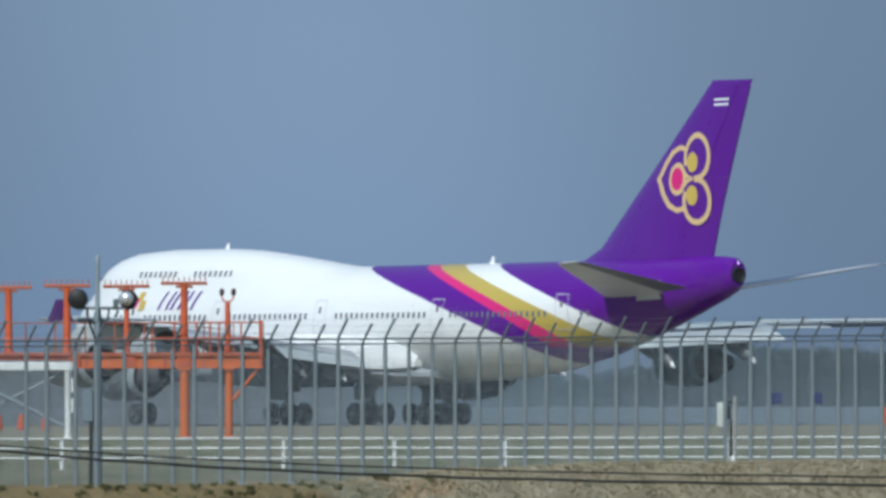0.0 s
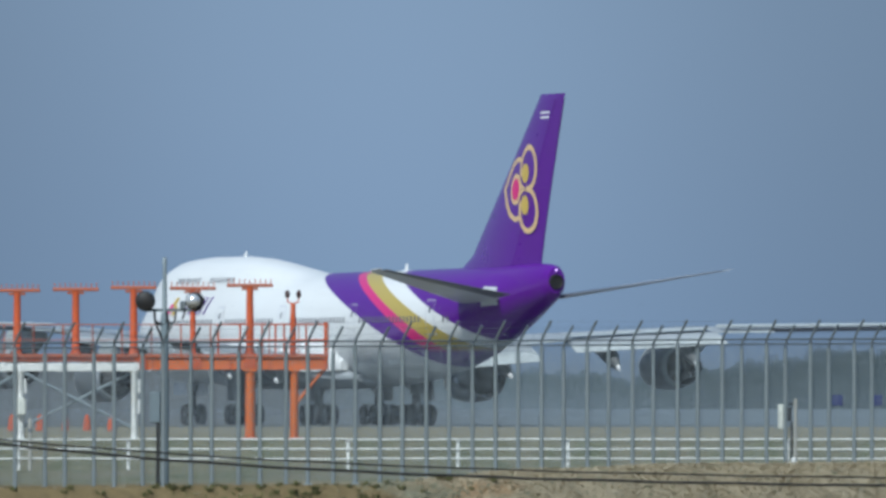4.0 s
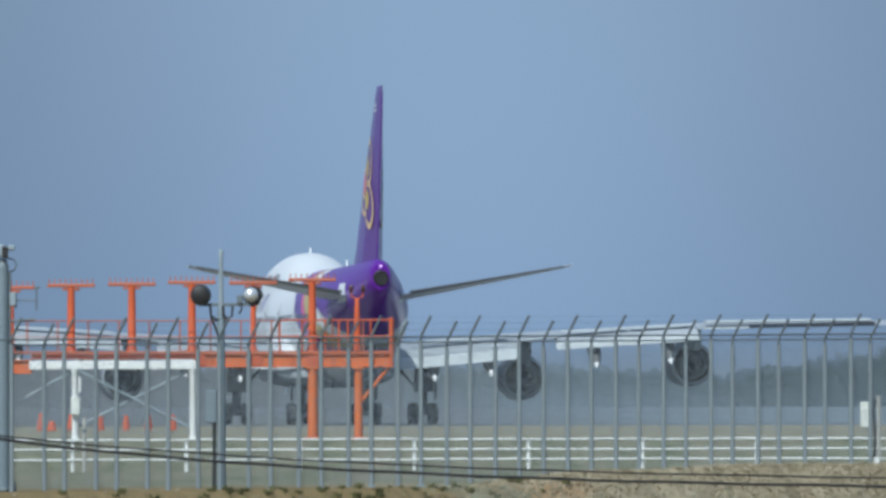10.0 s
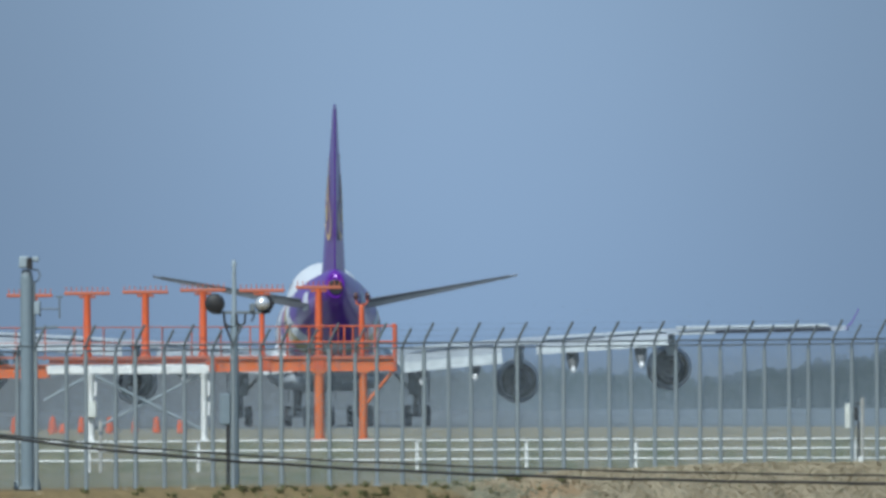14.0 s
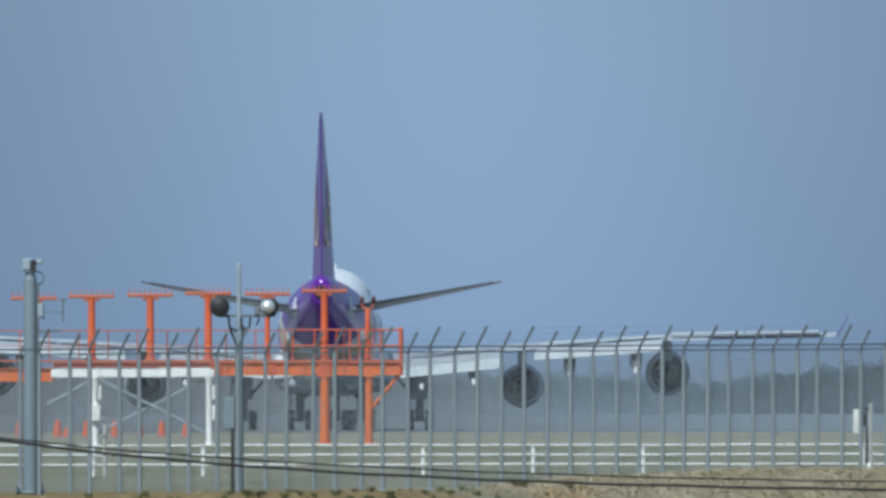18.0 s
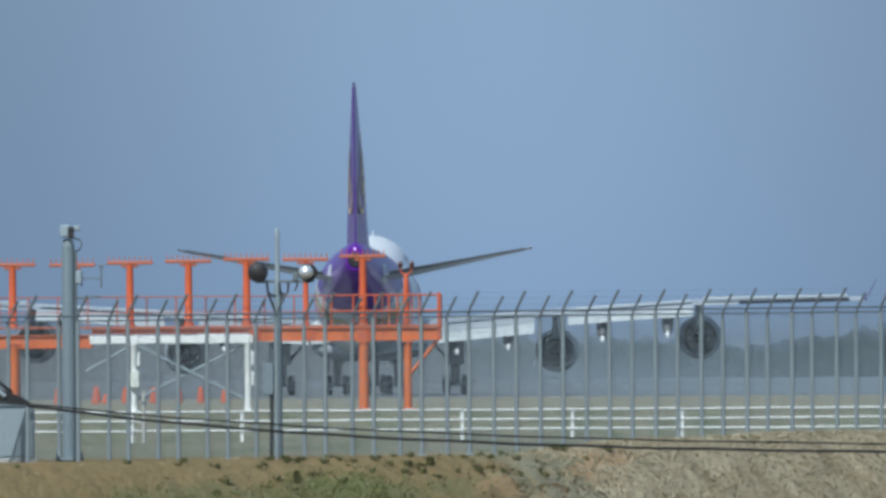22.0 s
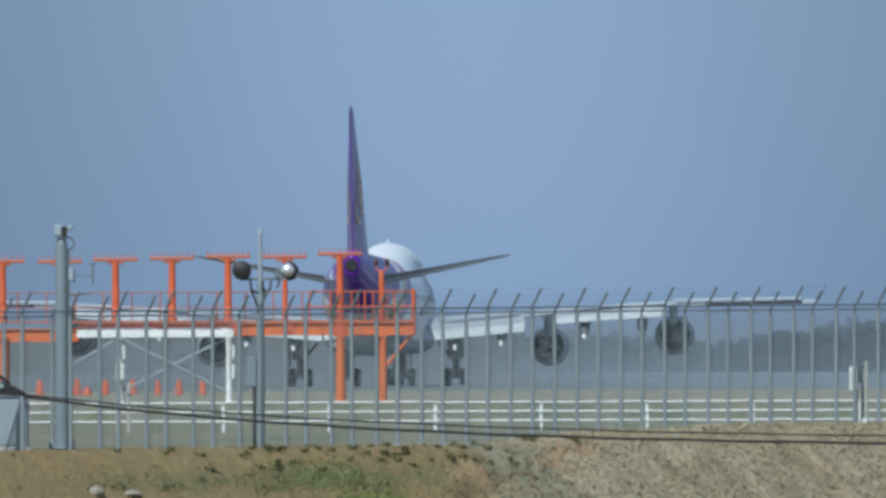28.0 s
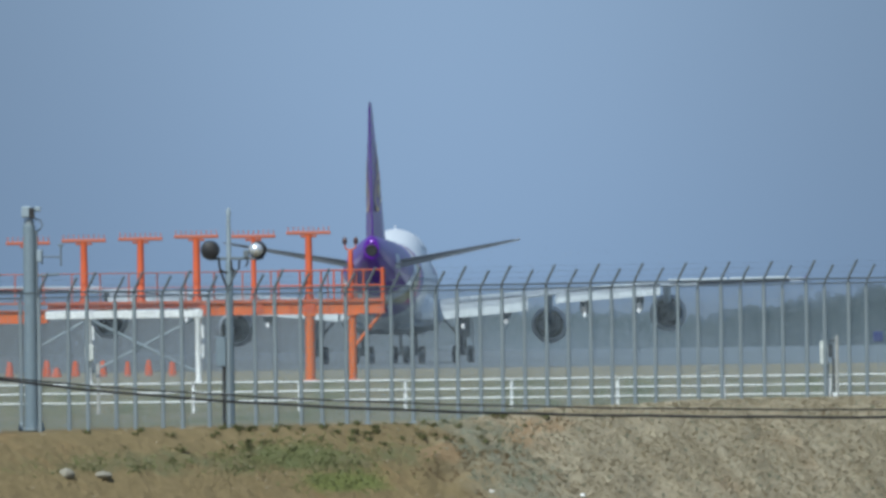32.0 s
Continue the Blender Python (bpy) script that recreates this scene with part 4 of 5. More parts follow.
def camera_pole():
    x = -11.1
    y = fence_y(x) + 1.5
    root = thing("surveillance_pole", (x, y, -0.9), "thick grey steel pole topped by a grey surveillance unit", "pole")
    part("pole", Shape().lathe([(-0.2, 0.158), (0.02, 0.158), (2.4, 0.152), (4.92, 0.145), (4.95, 0.11)], (0, 0, 0), "Z", 16), "galv_pole", root)
    part("base_flange", Shape().box((0, 0, 0.06), (0.62, 0.62, 0.06), 0.01), "galv", root)
    for dx in (-0.24, 0.24):
        part("anchor", Shape().box((dx, -0.24, 0.16), (0.12, 0.12, 0.16), 0.02), "cab", root)
    part("cable_duct", Shape().rod((0.18, -0.03, 0.2), (0.175, -0.03, 4.8), 0.028, n=6), "galv_dark", root)
    part("neck", Shape().lathe([(4.94, 0.12), (5.0, 0.13), (5.08, 0.09)], (0, 0, 0), "Z", 12), "cab", root)
    head = part("housing", Shape().box((-0.05, -0.02, 5.25), (0.24, 0.40, 0.28), 0.03), "cab", root, "grey weatherproof housing")
    part("lens_hood", Shape().box((0.07, -0.12, 5.22), (0.13, 0.3, 0.26), 0.02), "black", head)
    part("side_unit", Shape().box((0.2, 0, 5.32), (0.16, 0.2, 0.12), 0.02), "cab", head)
    part("cable_loop", Shape().path([(0.1, 0, 5.1), (0.26, 0, 5.06), (0.32, 0, 4.95), (0.26, 0, 4.82), (0.16, 0, 4.8)], 0.018, 6), "galv_dark", root)
    arm = part("aerial_arm", Shape().rod((0.15, 0, 4.18), (0.75, 0, 4.17), 0.016, n=6), "galv_dark", root)
    part("aerial", Shape().rod((0.75, 0, 3.95), (0.75, 0, 4.48), 0.02, n=6), "galv_dark", arm)
    part("aerial", Shape().rod((0.30, 0, 4.0), (0.30, 0, 4.36), 0.02, n=6), "galv_dark", arm)
    part("aerial_tip", Shape().box((0.75, 0, 4.45), (0.14, 0.04, 0.05), 0.01), "galv_dark", arm)
    part("lower_arm", Shape().rod((0.15, 0, 3.72), (0.72, 0, 3.76), 0.03, n=6), "galv_dark", root)
    part("junction_box", Shape().box((0.24, -0.02, 4.2), (0.13, 0.16, 0.3), 0.02), "cab", root)


camera_pole()


def cabinet():
    root = thing("control_cabinet", (-12.27, fence_y(-12.27) + 1.3, -0.92), "grey steel control cabinet standing by the fence", "cabinet", turn=6)
    body = part("body", Shape().box((0, 0, 0.70), (0.85, 0.62, 1.2), 0.02), "cab", root)
    part("door", Shape().box((0, -0.325, 0.70), (0.76, 0.03, 1.08), 0.01), "cab", root, "grey steel door")
    part("handle", Shape().box((0.28, -0.35, 0.72), (0.03, 0.03, 0.16), 0.005), "black", body)
    part("roof", Shape().box((0, 0, 1.325), (0.95, 0.72, 0.05), 0.01), "galv_pole", root)
    part("plinth", Shape().box((0, 0, 0.05), (0.95, 0.72, 0.14), 0.02), "concrete", root)


cabinet()


def roadside_box():
    root = thing("roadside_box", (10.08, 408.3, -0.83), "pale weathered equipment box fixed beside a short post", "equipment box")
    part("post", Shape().rod((0.03, 0, -0.1), (0.03, 0, 2.02), 0.055, n=8), "concrete", root, "pale concrete post")
    body = part("body", Shape().box((-0.36, -0.03, 1.50), (0.23, 0.24, 0.70), 0.02), "beige_box", root)
    part("side_unit", Shape().box((-0.15, 0.0, 1.56), (0.14, 0.14, 0.40), 0.02), "black", body)
    part("cover", Shape().box((-0.10, -0.02, 1.86), (0.14, 0.1, 0.08), 0.02), "black", body)
    part("conduit", Shape().rod((-0.24, 0, 0.0), (-0.24, 0, 1.2), 0.03, n=6), "galv_dark", root)
    part("conduit", Shape().rod((-0.08, 0, 0.25), (-0.08, 0, 1.35), 0.04, n=6), "black", root)
    part("base", Shape().box((-0.02, 0, 0.16), (0.14, 0.16, 0.34), 0.03), "white_paint", root)


roadside_box()


# ---- small airfield markers ----
def marker(x, y, h, w, tilt=0.0):
    root = thing("marker_light", (x, y, ground_z(x, y)), "small orange marker light standing in the airfield grass", "marker light", "orange airfield markers", turn=tilt)
    part("stem", Shape().rod((0, 0, -0.05), (0, 0, h * 0.45), 0.07, n=6), "orange_faded", root)
    part("body", Shape().lathe([(h * 0.12, w * 0.55), (h * 0.3, w * 0.5), (h * 0.75, w * 0.36), (h * 0.93, w * 0.28), (h, w * 0.1)], (0, 0, 0), "Z", 10), "orange", root)
    part("foot", Shape().box((0, 0, 0.03), (w * 0.9, w * 0.9, 0.08), 0.01), "orange_faded", root)


for x, h, w in ((-18.1, 0.95, 0.38), (-17.7, 0.55, 0.4), (-16.95, 0.9, 0.36), (-15.85, 0.9, 0.36), (-14.85, 0.85, 0.3), (-14.0, 0.9, 0.34), (-13.05, 0.85, 0.34), (-19.6, 0.9, 0.36)):
    marker(x * 1.143, 640.0, h * 0.86, w * 1.05)
marker(27.0, 760.0, 1.1, 0.6)


def blue_sign(x):
    foot = ground_z(x, 440.0)
    root = thing("airfield_sign", (x, 440.0, foot), "small square dark blue airfield sign on a thin stake", "sign", "blue airfield signs")
    part("stake", Shape().rod((0, 0.03, -0.05), (0, 0.03, 1.05 - foot), 0.012, n=6), "galv", root)
    panel = part("panel", Shape().box((0, 0, 1.14 - foot), (0.33, 0.03, 0.33), 0.015), "blue", root)
    for z in (1.04, 1.24):
        part("clip", Shape().box((0, 0.022, z - foot), (0.05, 0.016, 0.03)), "galv_dark", panel)


for x in (12.19, 13.42):
    blue_sign(x)


# ---- overhead cables in front ----
def cables():
    def low(x):
        return -0.80 + 1.23 * math.exp(-(x + 11.1) / 8.5)

    def up(x):
        return low(x) + 0.04 + 0.13 * (1 - math.exp(-(x + 11.1) / 4.0))
    y = 300.0
    xs = [-11.15 + 0.6 * i for i in range(70)]
    root = thing("overhead_cable", (-11.15, y, low(-11.15)), "twin black overhead cables drooping from a dead-end clamp", "cable")
    o = Vector(root.location)
    part("lower_wire", Shape().path([Vector((x, y, low(x) + 0.008 * math.sin(x * 2.3))) - o for x in xs], 0.030, 6), "cable", root)
    part("upper_wire", Shape().path([Vector((x, y + 0.1, up(x) + 0.006 * math.sin(x * 1.7))) - o for x in xs], 0.019, 6), "cable", root)
    s = Shape()
    s.loft([[Vector((cx, yy * w, cz + zz * hh)) for yy, zz in ((-1, -1), (1, -1), (1, 1), (-1, 1))] for cx, cz, w, hh in ((0.08, 0.03, 0.03, 0.03), (-0.12, 0.10, 0.07, 0.09), (-0.55, 0.20, 0.08, 0.16), (-0.75, 0.17, 0.06, 0.10))])
    clamp = part("clamp", s, "black", root)
    part("insulator", Shape().rod((-0.45, -0.1, 0.20), (-1.0, -0.1, 0.62), 0.045, 0.06, 8), "cab", clamp, "grey sleeve")
    part("stay_wire", Shape().path([(-0.30, -0.02, 0.28), (-0.75, -0.05, 0.62), (-1.3, -0.05, 1.0), (-8, -0.05, 4.4), (-26, 0, 9.2)], 0.04, 6), "cable", root)
    part("stay_wire", Shape().path([(-0.55, -0.02, 0.14), (-1.1, -0.05, 0.40), (-1.9, -0.05, 0.82), (-8.6, -0.05, 4.1), (-26, 0, 9.1)], 0.03, 6), "cable", root)


cables()


# ---- stones and litter on the bank ----
def stone(x, y, r, label, mat, seed, flat=0.72):
    rnd = random.Random(seed)
    s = Shape().ball((0, 0, 0), r, 12, 8, flat)
    s.v = [tuple(Vector(q) * (1 + 0.22 * noise.noise(Vector(q) * (2.2 / r) + Vector((seed, 0, 0))))) for q in s.v]
    ob = part("stone", s, mat)
    ob.location = (x, y, ground_z(x, y) + r * 0.08)
    tagged(ob, label, "stone", "stones on the bank")



# ---- the airliner: x to its right, y forward, z up; origin on the ground between the main wheels ----
def table(v, rows):
    """Smoothly follows rows of (station, values...)."""
    for (a, *p), (b, *q) in zip(rows, rows[1:]):
        if v <= b:
            t = max(0.0, min(1.0, (v - a) / (b - a)))
            return [c + (d - c) * t for c, d in zip(p, q)]
    return list(rows[-1][1:])


HULL = ((0.0, 4.58, 4.82, 0.10), (0.2, 4.2, 5.25, 0.55), (0.6, 3.75, 5.8, 1.05), (1.5, 3.1, 6.7, 1.8), (3.0, 2.6, 7.5, 2.45), (5.0, 2.32, 8.1, 2.9), (8.0, 2.2, 8.5, 3.2), (10.0, 2.2, 8.72, 3.25),
        (44.0, 2.2, 8.85, 3.25), (48.0, 2.3, 8.87, 3.22), (52.0, 2.75, 8.9, 3.05), (56.0, 3.5, 8.93, 2.75), (60.0, 4.5, 9.0, 2.2), (63.0, 5.35, 9.05, 1.72), (65.5, 6.1, 9.08, 1.26), (67.3, 6.65, 9.05, 0.92), (68.3, 7.05, 8.95, 0.70), (68.6, 7.35, 8.8, 0.56))
CROWN = ((1.6, 6.6, 0.4), (2.2, 7.5, 1.2), (3.0, 8.25, 1.6), (4.0, 8.9, 1.9), (5.5, 9.45, 2.15), (8.0, 9.8, 2.3), (12.0, 9.95, 2.35), (18.0, 9.95, 2.35), (21.0, 9.82, 2.33), (24.0, 9.55, 2.25), (27.0, 9.22, 2.1), (30.0, 8.9, 1.9), (33.0, 8.6, 1.5))

HULL = tuple((q[0] if q[0] > 10 else 2.0 + 0.8 * q[0], q[1], q[2], q[3] * 0.94) for q in HULL)
CROWN = tuple((q[0] if q[0] > 10 else 2.8 + 0.72 * q[0], *q[1:]) for q in CROWN)
CROWN0 = CROWN[0][0]


def hull_w(st, z):
    zb, zt, w = table(st, HULL)
    c, h = (zb + zt) / 2, (zt - zb) / 2
    q = 1 - ((z - c) / h) ** 2
    out = w * math.sqrt(q) if q > 0 else 0.0
    if CROWN0 < st < 33:
        ct, cw = table(st, CROWN)
        cz = min(7.5, zt - 0.9)
        if ct > zt and z > cz:
            q = 1 - ((z - cz) / (ct - cz)) ** 2
            if q > 0:
                out = max(out, cw * math.sqrt(q))
    return out


def hull_top(st):
    zt = table(st, HULL)[1]
    return max(zt, table(st, CROWN)[0]) if CROWN0 < st < 33 else zt


def hull_shape():
    sts = [2.0 + 0.8 * q for q in (0.0, 0.1, 0.2, 0.4, 0.6, 1.0, 1.5, 1.8, 2.2, 2.6, 3.0, 3.5, 4.0, 4.7, 5.5, 6.5, 8.0, 10.0)] + [10.8]
    sts += [12 + i * 1.5 for i in range(22)] + [44.5 + i for i in range(19)] + [63.5, 64.5, 65.5, 66.4, 67.3, 67.8, 68.3, 68.6]
    rings = []
    n = 18
    for st in sts:
        zb, zt = table(st, HULL)[0], hull_top(st)
        side = []
        for i in range(n + 1):
            z = zb + (zt - zb) * (1 - math.cos(math.pi * i / n)) / 2
            z = min(max(z, zb + 0.0005), zt - 0.0005)
            side.append((hull_w(st, z) if 0 < i < n else 0.0, z))
        ring = [(w, 33 - st, z) for w, z in side] + [(-w, 33 - st, z) for w, z in side[-2:0:-1]]
        rings.append(ring)
    return Shape().loft(rings)


def decal(quads, off=0.02):
    """Panels that hug the hull's side; quads of (station, z) corners, each for one side (-1 port, 1 starboard)."""
    s = Shape()
    for side, corners, n in quads:
        (a, b, c, d) = corners
        vs = []
        for i in range(n + 1):
            t = i / n
            for p, q in ((a, d), (b, c)):
                st, z = p[0] + (q[0] - p[0]) * t, p[1] + (q[1] - p[1]) * t
                vs.append((side * (hull_w(st, z) + off), 33 - st, z))
        s.add(vs, [(2 * i, 2 * i + 1, 2 * i + 3, 2 * i + 2) for i in range(n)])
    return s


def foil(le, te, z, thick, x, droop=0.0, n=9):
    """A wing section at lateral x between stations le and te."""
    up, dn = [], []
    for i in range(n + 1):
        c = (1 - math.cos(math.pi * i / n)) / 2
        h = thick * 2.6 * (0.2969 * math.sqrt(c) - 0.126 * c - 0.3516 * c * c + 0.2843 * c ** 3 - 0.1015 * c ** 4) * 0.75
        zz = z - droop * c
        up.append((x, 33 - (le + (te - le) * c), zz + h * 1.15 + 0.01))
        dn.append((x, 33 - (le + (te - le) * c), zz - h * 0.85 - 0.01))
    return up + dn[::-1]


WING = ((2.0, 19.0, 35.0, 3.75, 1.9), (3.3, 20.2, 35.5, 3.9, 1.75), (11.5, 27.3, 37.6, 4.65, 1.15), (21.0, 35.6, 43.1, 5.25, 0.75), (30.9, 45.2, 49.3, 5.40, 0.38), (31.4, 46.0, 49.4, 5.45, 0.22))


def wing_at(x):
    return table(abs(x), WING)


def build_jet():
    root = thing("airliner", (0, 832, 0), "white four-engined airliner with purple, magenta and gold tail bands", "airliner")
    hull = part("fuselage", hull_shape(), "livery", root, "white hull with swept purple, magenta and gold bands")
    part("exhaust", Shape().lathe([(0.1, 0.46), (-0.10, 0.43), (-0.12, 0.38), (-0.05, 0.34), (-0.04, 0.01)], (0, 33 - 68.6, 8.0), "Y", 18, False, False), "black", hull, "black auxiliary exhaust in the tail cone")
    # windows, doors
    win = []
    for side in (-1, 1):
        st = 9.6
        while st < 57.5:
            if all(abs(st - d) > 1.1 for d in (11.5, 20.6, 31.3, 43.3, 55.2)):
                z = 5.78
                win.append((side, ((st, z), (st + 0.23, z), (st + 0.23, z + 0.32), (st, z + 0.32)), 1))
            st += 0.53
        st = 11.0
        while st < 20.6:
            if not 14.9 < st < 16.5:
                z = 8.32
                win.append((side, ((st, z), (st + 0.23, z), (st + 0.23, z + 0.32), (st, z + 0.32)), 1))
            st += 0.53
    for quad in win:
        part("cabin_window", decal([quad]), "pane", hull, smooth=False)
    part("tail_glint", Shape().ball((0, 33 - 68.62, 8.66), 0.075, 10, 6), M["glow"], hull, "small glowing bead standing for a glint on the tail cone")
    for side in (-1, 1):
        for st in (11.5, 20.6, 31.3, 43.3, 55.2):
            z0 = 4.85 if st < 50 else 5.05
            door = part("door", decal([(side, ((st - 0.55, z0), (st + 0.55, z0), (st + 0.55, z0 + 1.95), (st - 0.55, z0 + 1.95)), 6)], 0.012), "livery", hull)
            for q in ((st - 0.58, st - 0.53, z0, z0 + 1.95), (st + 0.53, st + 0.58, z0, z0 + 1.95), (st - 0.58, st + 0.58, z0 + 1.95, z0 + 2.0), (st - 0.58, st + 0.58, z0 - 0.05, z0)):
                part("door_frame", decal([(side, ((q[0], q[2]), (q[1], q[2]), (q[1], q[3]), (q[0], q[3])), 5)], 0.022), "door", door, "pale outline of the door", smooth=False)
            part("door_window", decal([(side, ((st - 0.12, z0 + 1.25), (st + 0.12, z0 + 1.25), (st + 0.12, z0 + 1.6), (st - 0.12, z0 + 1.6)), 1)], 0.03), "pane", door, smooth=False)
        for st in (4.9, 5.4, 5.9):
            part("cockpit_window", decal([(side, ((st, 7.85 + (st - 4.9) * 0.3), (st + 0.42, 7.98 + (st - 4.9) * 0.3), (st + 0.42, 8.45 + (st - 4.9) * 0.25), (st, 8.22 + (st - 4.9) * 0.3)), 3)], 0.02), "pane", hull, smooth=False)
        # airline mark by the nose: plain slanted bars and a small flower
        for i, (a, w) in enumerate(((14.0, 0.20), (14.85, 0.22), (15.4, 0.22), (16.15, 0.22), (16.7, 0.22), (17.5, 0.24))):
            part("lettering_bar", decal([(side, ((a, 6.4), (a + w, 6.4), (a + w - side * 0.0 + 0.55, 7.65), (a + 0.55, 7.65)), 6)], 0.025), "jet_purple", hull, "dark purple slanted lettering bar", smooth=False)
        for a, z, mat in ((11.5, 7.15, "gold"), (11.95, 6.65, "gold"), (11.15, 6.75, "magenta")):
            part("emblem_petal", decal([(side, ((a, z - 0.3), (a + 0.6, z - 0.22), (a + 0.7, z + 0.28), (a + 0.15, z + 0.35)), 3)], 0.03), mat, hull, smooth=False)
    for st, h in ((17.0, 0.32), (44.4, 0.40)):
        z = hull_top(st)
        s = Shape().loft([[(-0.04, 33 - st + 0.25, z - 0.1), (0.04, 33 - st + 0.25, z - 0.1), (0.04, 33 - st - 0.25, z - 0.1), (-0.04, 33 - st - 0.25, z - 0.1)],
                          [(-0.02, 33 - st - 0.1, z + h), (0.02, 33 - st - 0.1, z + h), (0.02, 33 - st - 0.3, z + h), (-0.02, 33 - st - 0.3, z + h)]])
        part("antenna", s, "jet_white", hull)
    # wing-to-body fairing
    rings = []
    for st, w, z0, z1 in ((17.0, 2.4, 2.3, 3.0), (20.0, 3.5, 1.95, 4.1), (27.0, 3.75, 1.85, 4.4), (35.0, 3.6, 1.9, 4.1), (38.5, 3.3, 2.0, 3.5), (40.2, 2.8, 2.1, 3.1), (41.6, 2.0, 2.25, 2.8)):
        c, h = (z0 + z1) / 2, (z1 - z0) / 2
        rings.append([(w * math.copysign(abs(math.cos(a)) ** 0.6, math.cos(a)), 33 - st, c + h * math.copysign(abs(math.sin(a)) ** 0.7, math.sin(a))) for a in (2 * math.pi * (i + 0.5) / 20 for i in range(20))])
    part("belly_fairing", Shape().loft(rings), "wing_grey", root, "grey wing-root fairing")
    # white bulge added above the wing root for the sunlit part of the fairing
    for sd in (1, -1):
        rings = []
        for st, w, z0, z1 in ((18.0, 2.9, 3.0, 4.0), (22.0, 3.45, 3.0, 4.7), (30.0, 3.62, 2.95, 4.9), (36.0, 3.58, 2.9, 4.8), (38.6, 3.45, 2.9, 4.6), (39.9, 3.15, 2.95, 4.2), (40.6, 2.7, 3.0, 3.8)):
            rings.append([(sd * 2.2, 33 - st, z0), (sd * w, 33 - st, z0), (sd * (w + 0.03), 33 - st, z0 + (z1 - z0) * 0.35), (sd * (w - 0.12), 33 - st, z0 + (z1 - z0) * 0.7), (sd * (w - 0.6), 33 - st, z1), (sd * 2.2, 33 - st, z1)])
        part("sunlit_shoulder", Shape().loft(rings), "jet_white", root, "white bulge added for the sunlit part of the wing-root fairing")
    for sd in (1, -1):
        # main plane
        sec = []
        for x in (2.0, 3.3, 6.0, 8.8, 11.5, 14.5, 18.0, 21.0, 25.0, 28.0, 30.9, 31.4):
            le, te, z, th = wing_at(x)
            sec.append(foil(le, te - 0.25, z + 0.25, th, sd * x, 0.25))
        wing = part("wing", Shape().loft(sec), "wing_grey", root, "pale grey swept wing")
        # flaps let down behind the trailing edge
        for x0, x1, ch, dr in ((3.7, 10.6, 2.5, 1.02), (12.7, 20.6, 1.9, 0.66)):
            for k, (off, c2, d0, d1) in enumerate(((0.0, 0.5, 0.0, 0.34), (0.52, 0.48, 0.42, 1.0))):
                sec = []
                for x in (x0, x0 + (x1 - x0) * 0.33, x0 + (x1 - x0) * 0.66, x1):
                    le, te, z, th = wing_at(x)
                    a = te - 0.55 + ch * off
                    sec.append(foil(a, a + ch * c2, z + 0.02 - dr * d0, 0.34 - 0.08 * k, sd * x, dr * (d1 - d0) + 0.04, 5))
                part("flap", Shape().loft(sec), "flap_white" if k else "wing_grey", wing, "lowered pale flap panel")
        for x0, x1 in ((10.5, 12.8), (21.0, 23.4), (23.5, 26.8), (26.9, 30.3)):
            sec = []
            for x in (x0, x1):
                le, te, z, th = wing_at(x)
                sec.append(foil(te - 0.9, te + 0.25, z + (0.03 if x0 < 23 else 0.10), 0.26 if x0 < 23 else 0.55, sd * x, 0.02 if x < 15 else 0.06, 5))
            part("aileron", Shape().loft(sec), "flap_white" if x0 < 23 else "wing_shade", wing)
        for x0, x1 in ((5.0, 10.0), (13.2, 16.8), (17.0, 20.5), (21.2, 25.6), (25.8, 30.2)):
            sec = []
            for x in (x0, x1):
                le, te, z, th = wing_at(x)
                sec.append(foil(te - 2.4, te - 0.75, z + th * 0.18 + (0.20 if x0 < 21 else 0.26), 0.12 if x0 < 21 else 0.45, sd * x, 0.10 if x0 < 21 else 0.04, 4))
            part("spoiler", Shape().loft(sec), "flap_white", wing)
        # flap-track fairings
        for x, ln in ((5.7, 6.0), (8.95, 5.6), (14.9, 5.0), (19.0, 4.6)):
            le, te, z, th = wing_at(x)
            rings = []
            for t, w, h, dz in ((0.0, 0.06, 0.08, 0.0), (0.2, 0.26, 0.34, -0.1), (0.5, 0.38, 0.55, -0.42), (0.78, 0.38, 0.58, -0.85), (0.95, 0.15, 0.20, -1.38), (1.0, 0.05, 0.07, -1.52)):
                st = te - ln * 0.68 + ln * t
                rings.append([(sd * x + w * math.cos(a), 33 - st, z - 0.35 + dz + h * math.sin(a)) for a in (2 * math.pi * i / 10 for i in range(10))])
            fair = part("track_fairing", Shape().loft(rings[:5]), "nacelle", wing, "dark drooped flap-track fairing")
            part("fairing_tip", Shape().loft(rings[4:]), "jet_white", wing, "white fairing tip")
        # winglet
        a = [(31.25, 46.4, 49.3, 5.45), (31.6, 47.4, 49.5, 5.9), (32.0, 48.6, 49.9, 6.7)]
        sec = []
        for i, (x, le, te, z) in enumerate(a):
            th = (0.22, 0.15, 0.08)[i]
            sec.append([(sd * x + dx, 33 - (le + (te - le) * c), z) for dx, c in ((0, 0), (th * 0.5, 0.25), (th * 0.4, 0.65), (0, 1), (-th * 0.4, 0.65), (-th * 0.5, 0.25))])
        part("winglet", Shape().loft(sec), "jet_purple", wing, "purple upturned winglet")
        # engines
        for x, st, z in ((11.9, 22.9, 2.47), (21.02, 31.9, 3.23)):
            eng = part("engine", Shape().lathe([(0.06, 1.08), (0.0, 1.2), (-0.35, 1.33), (-1.2, 1.40), (-2.6, 1.38), (-3.6, 1.26), (-4.15, 1.14), (-4.13, 1.08), (-3.0, 1.05), (-0.6, 1.02)], (sd * x, 33 - st, z), "Y", 28, False, False), "nacelle", root, "dark grey engine nacelle")
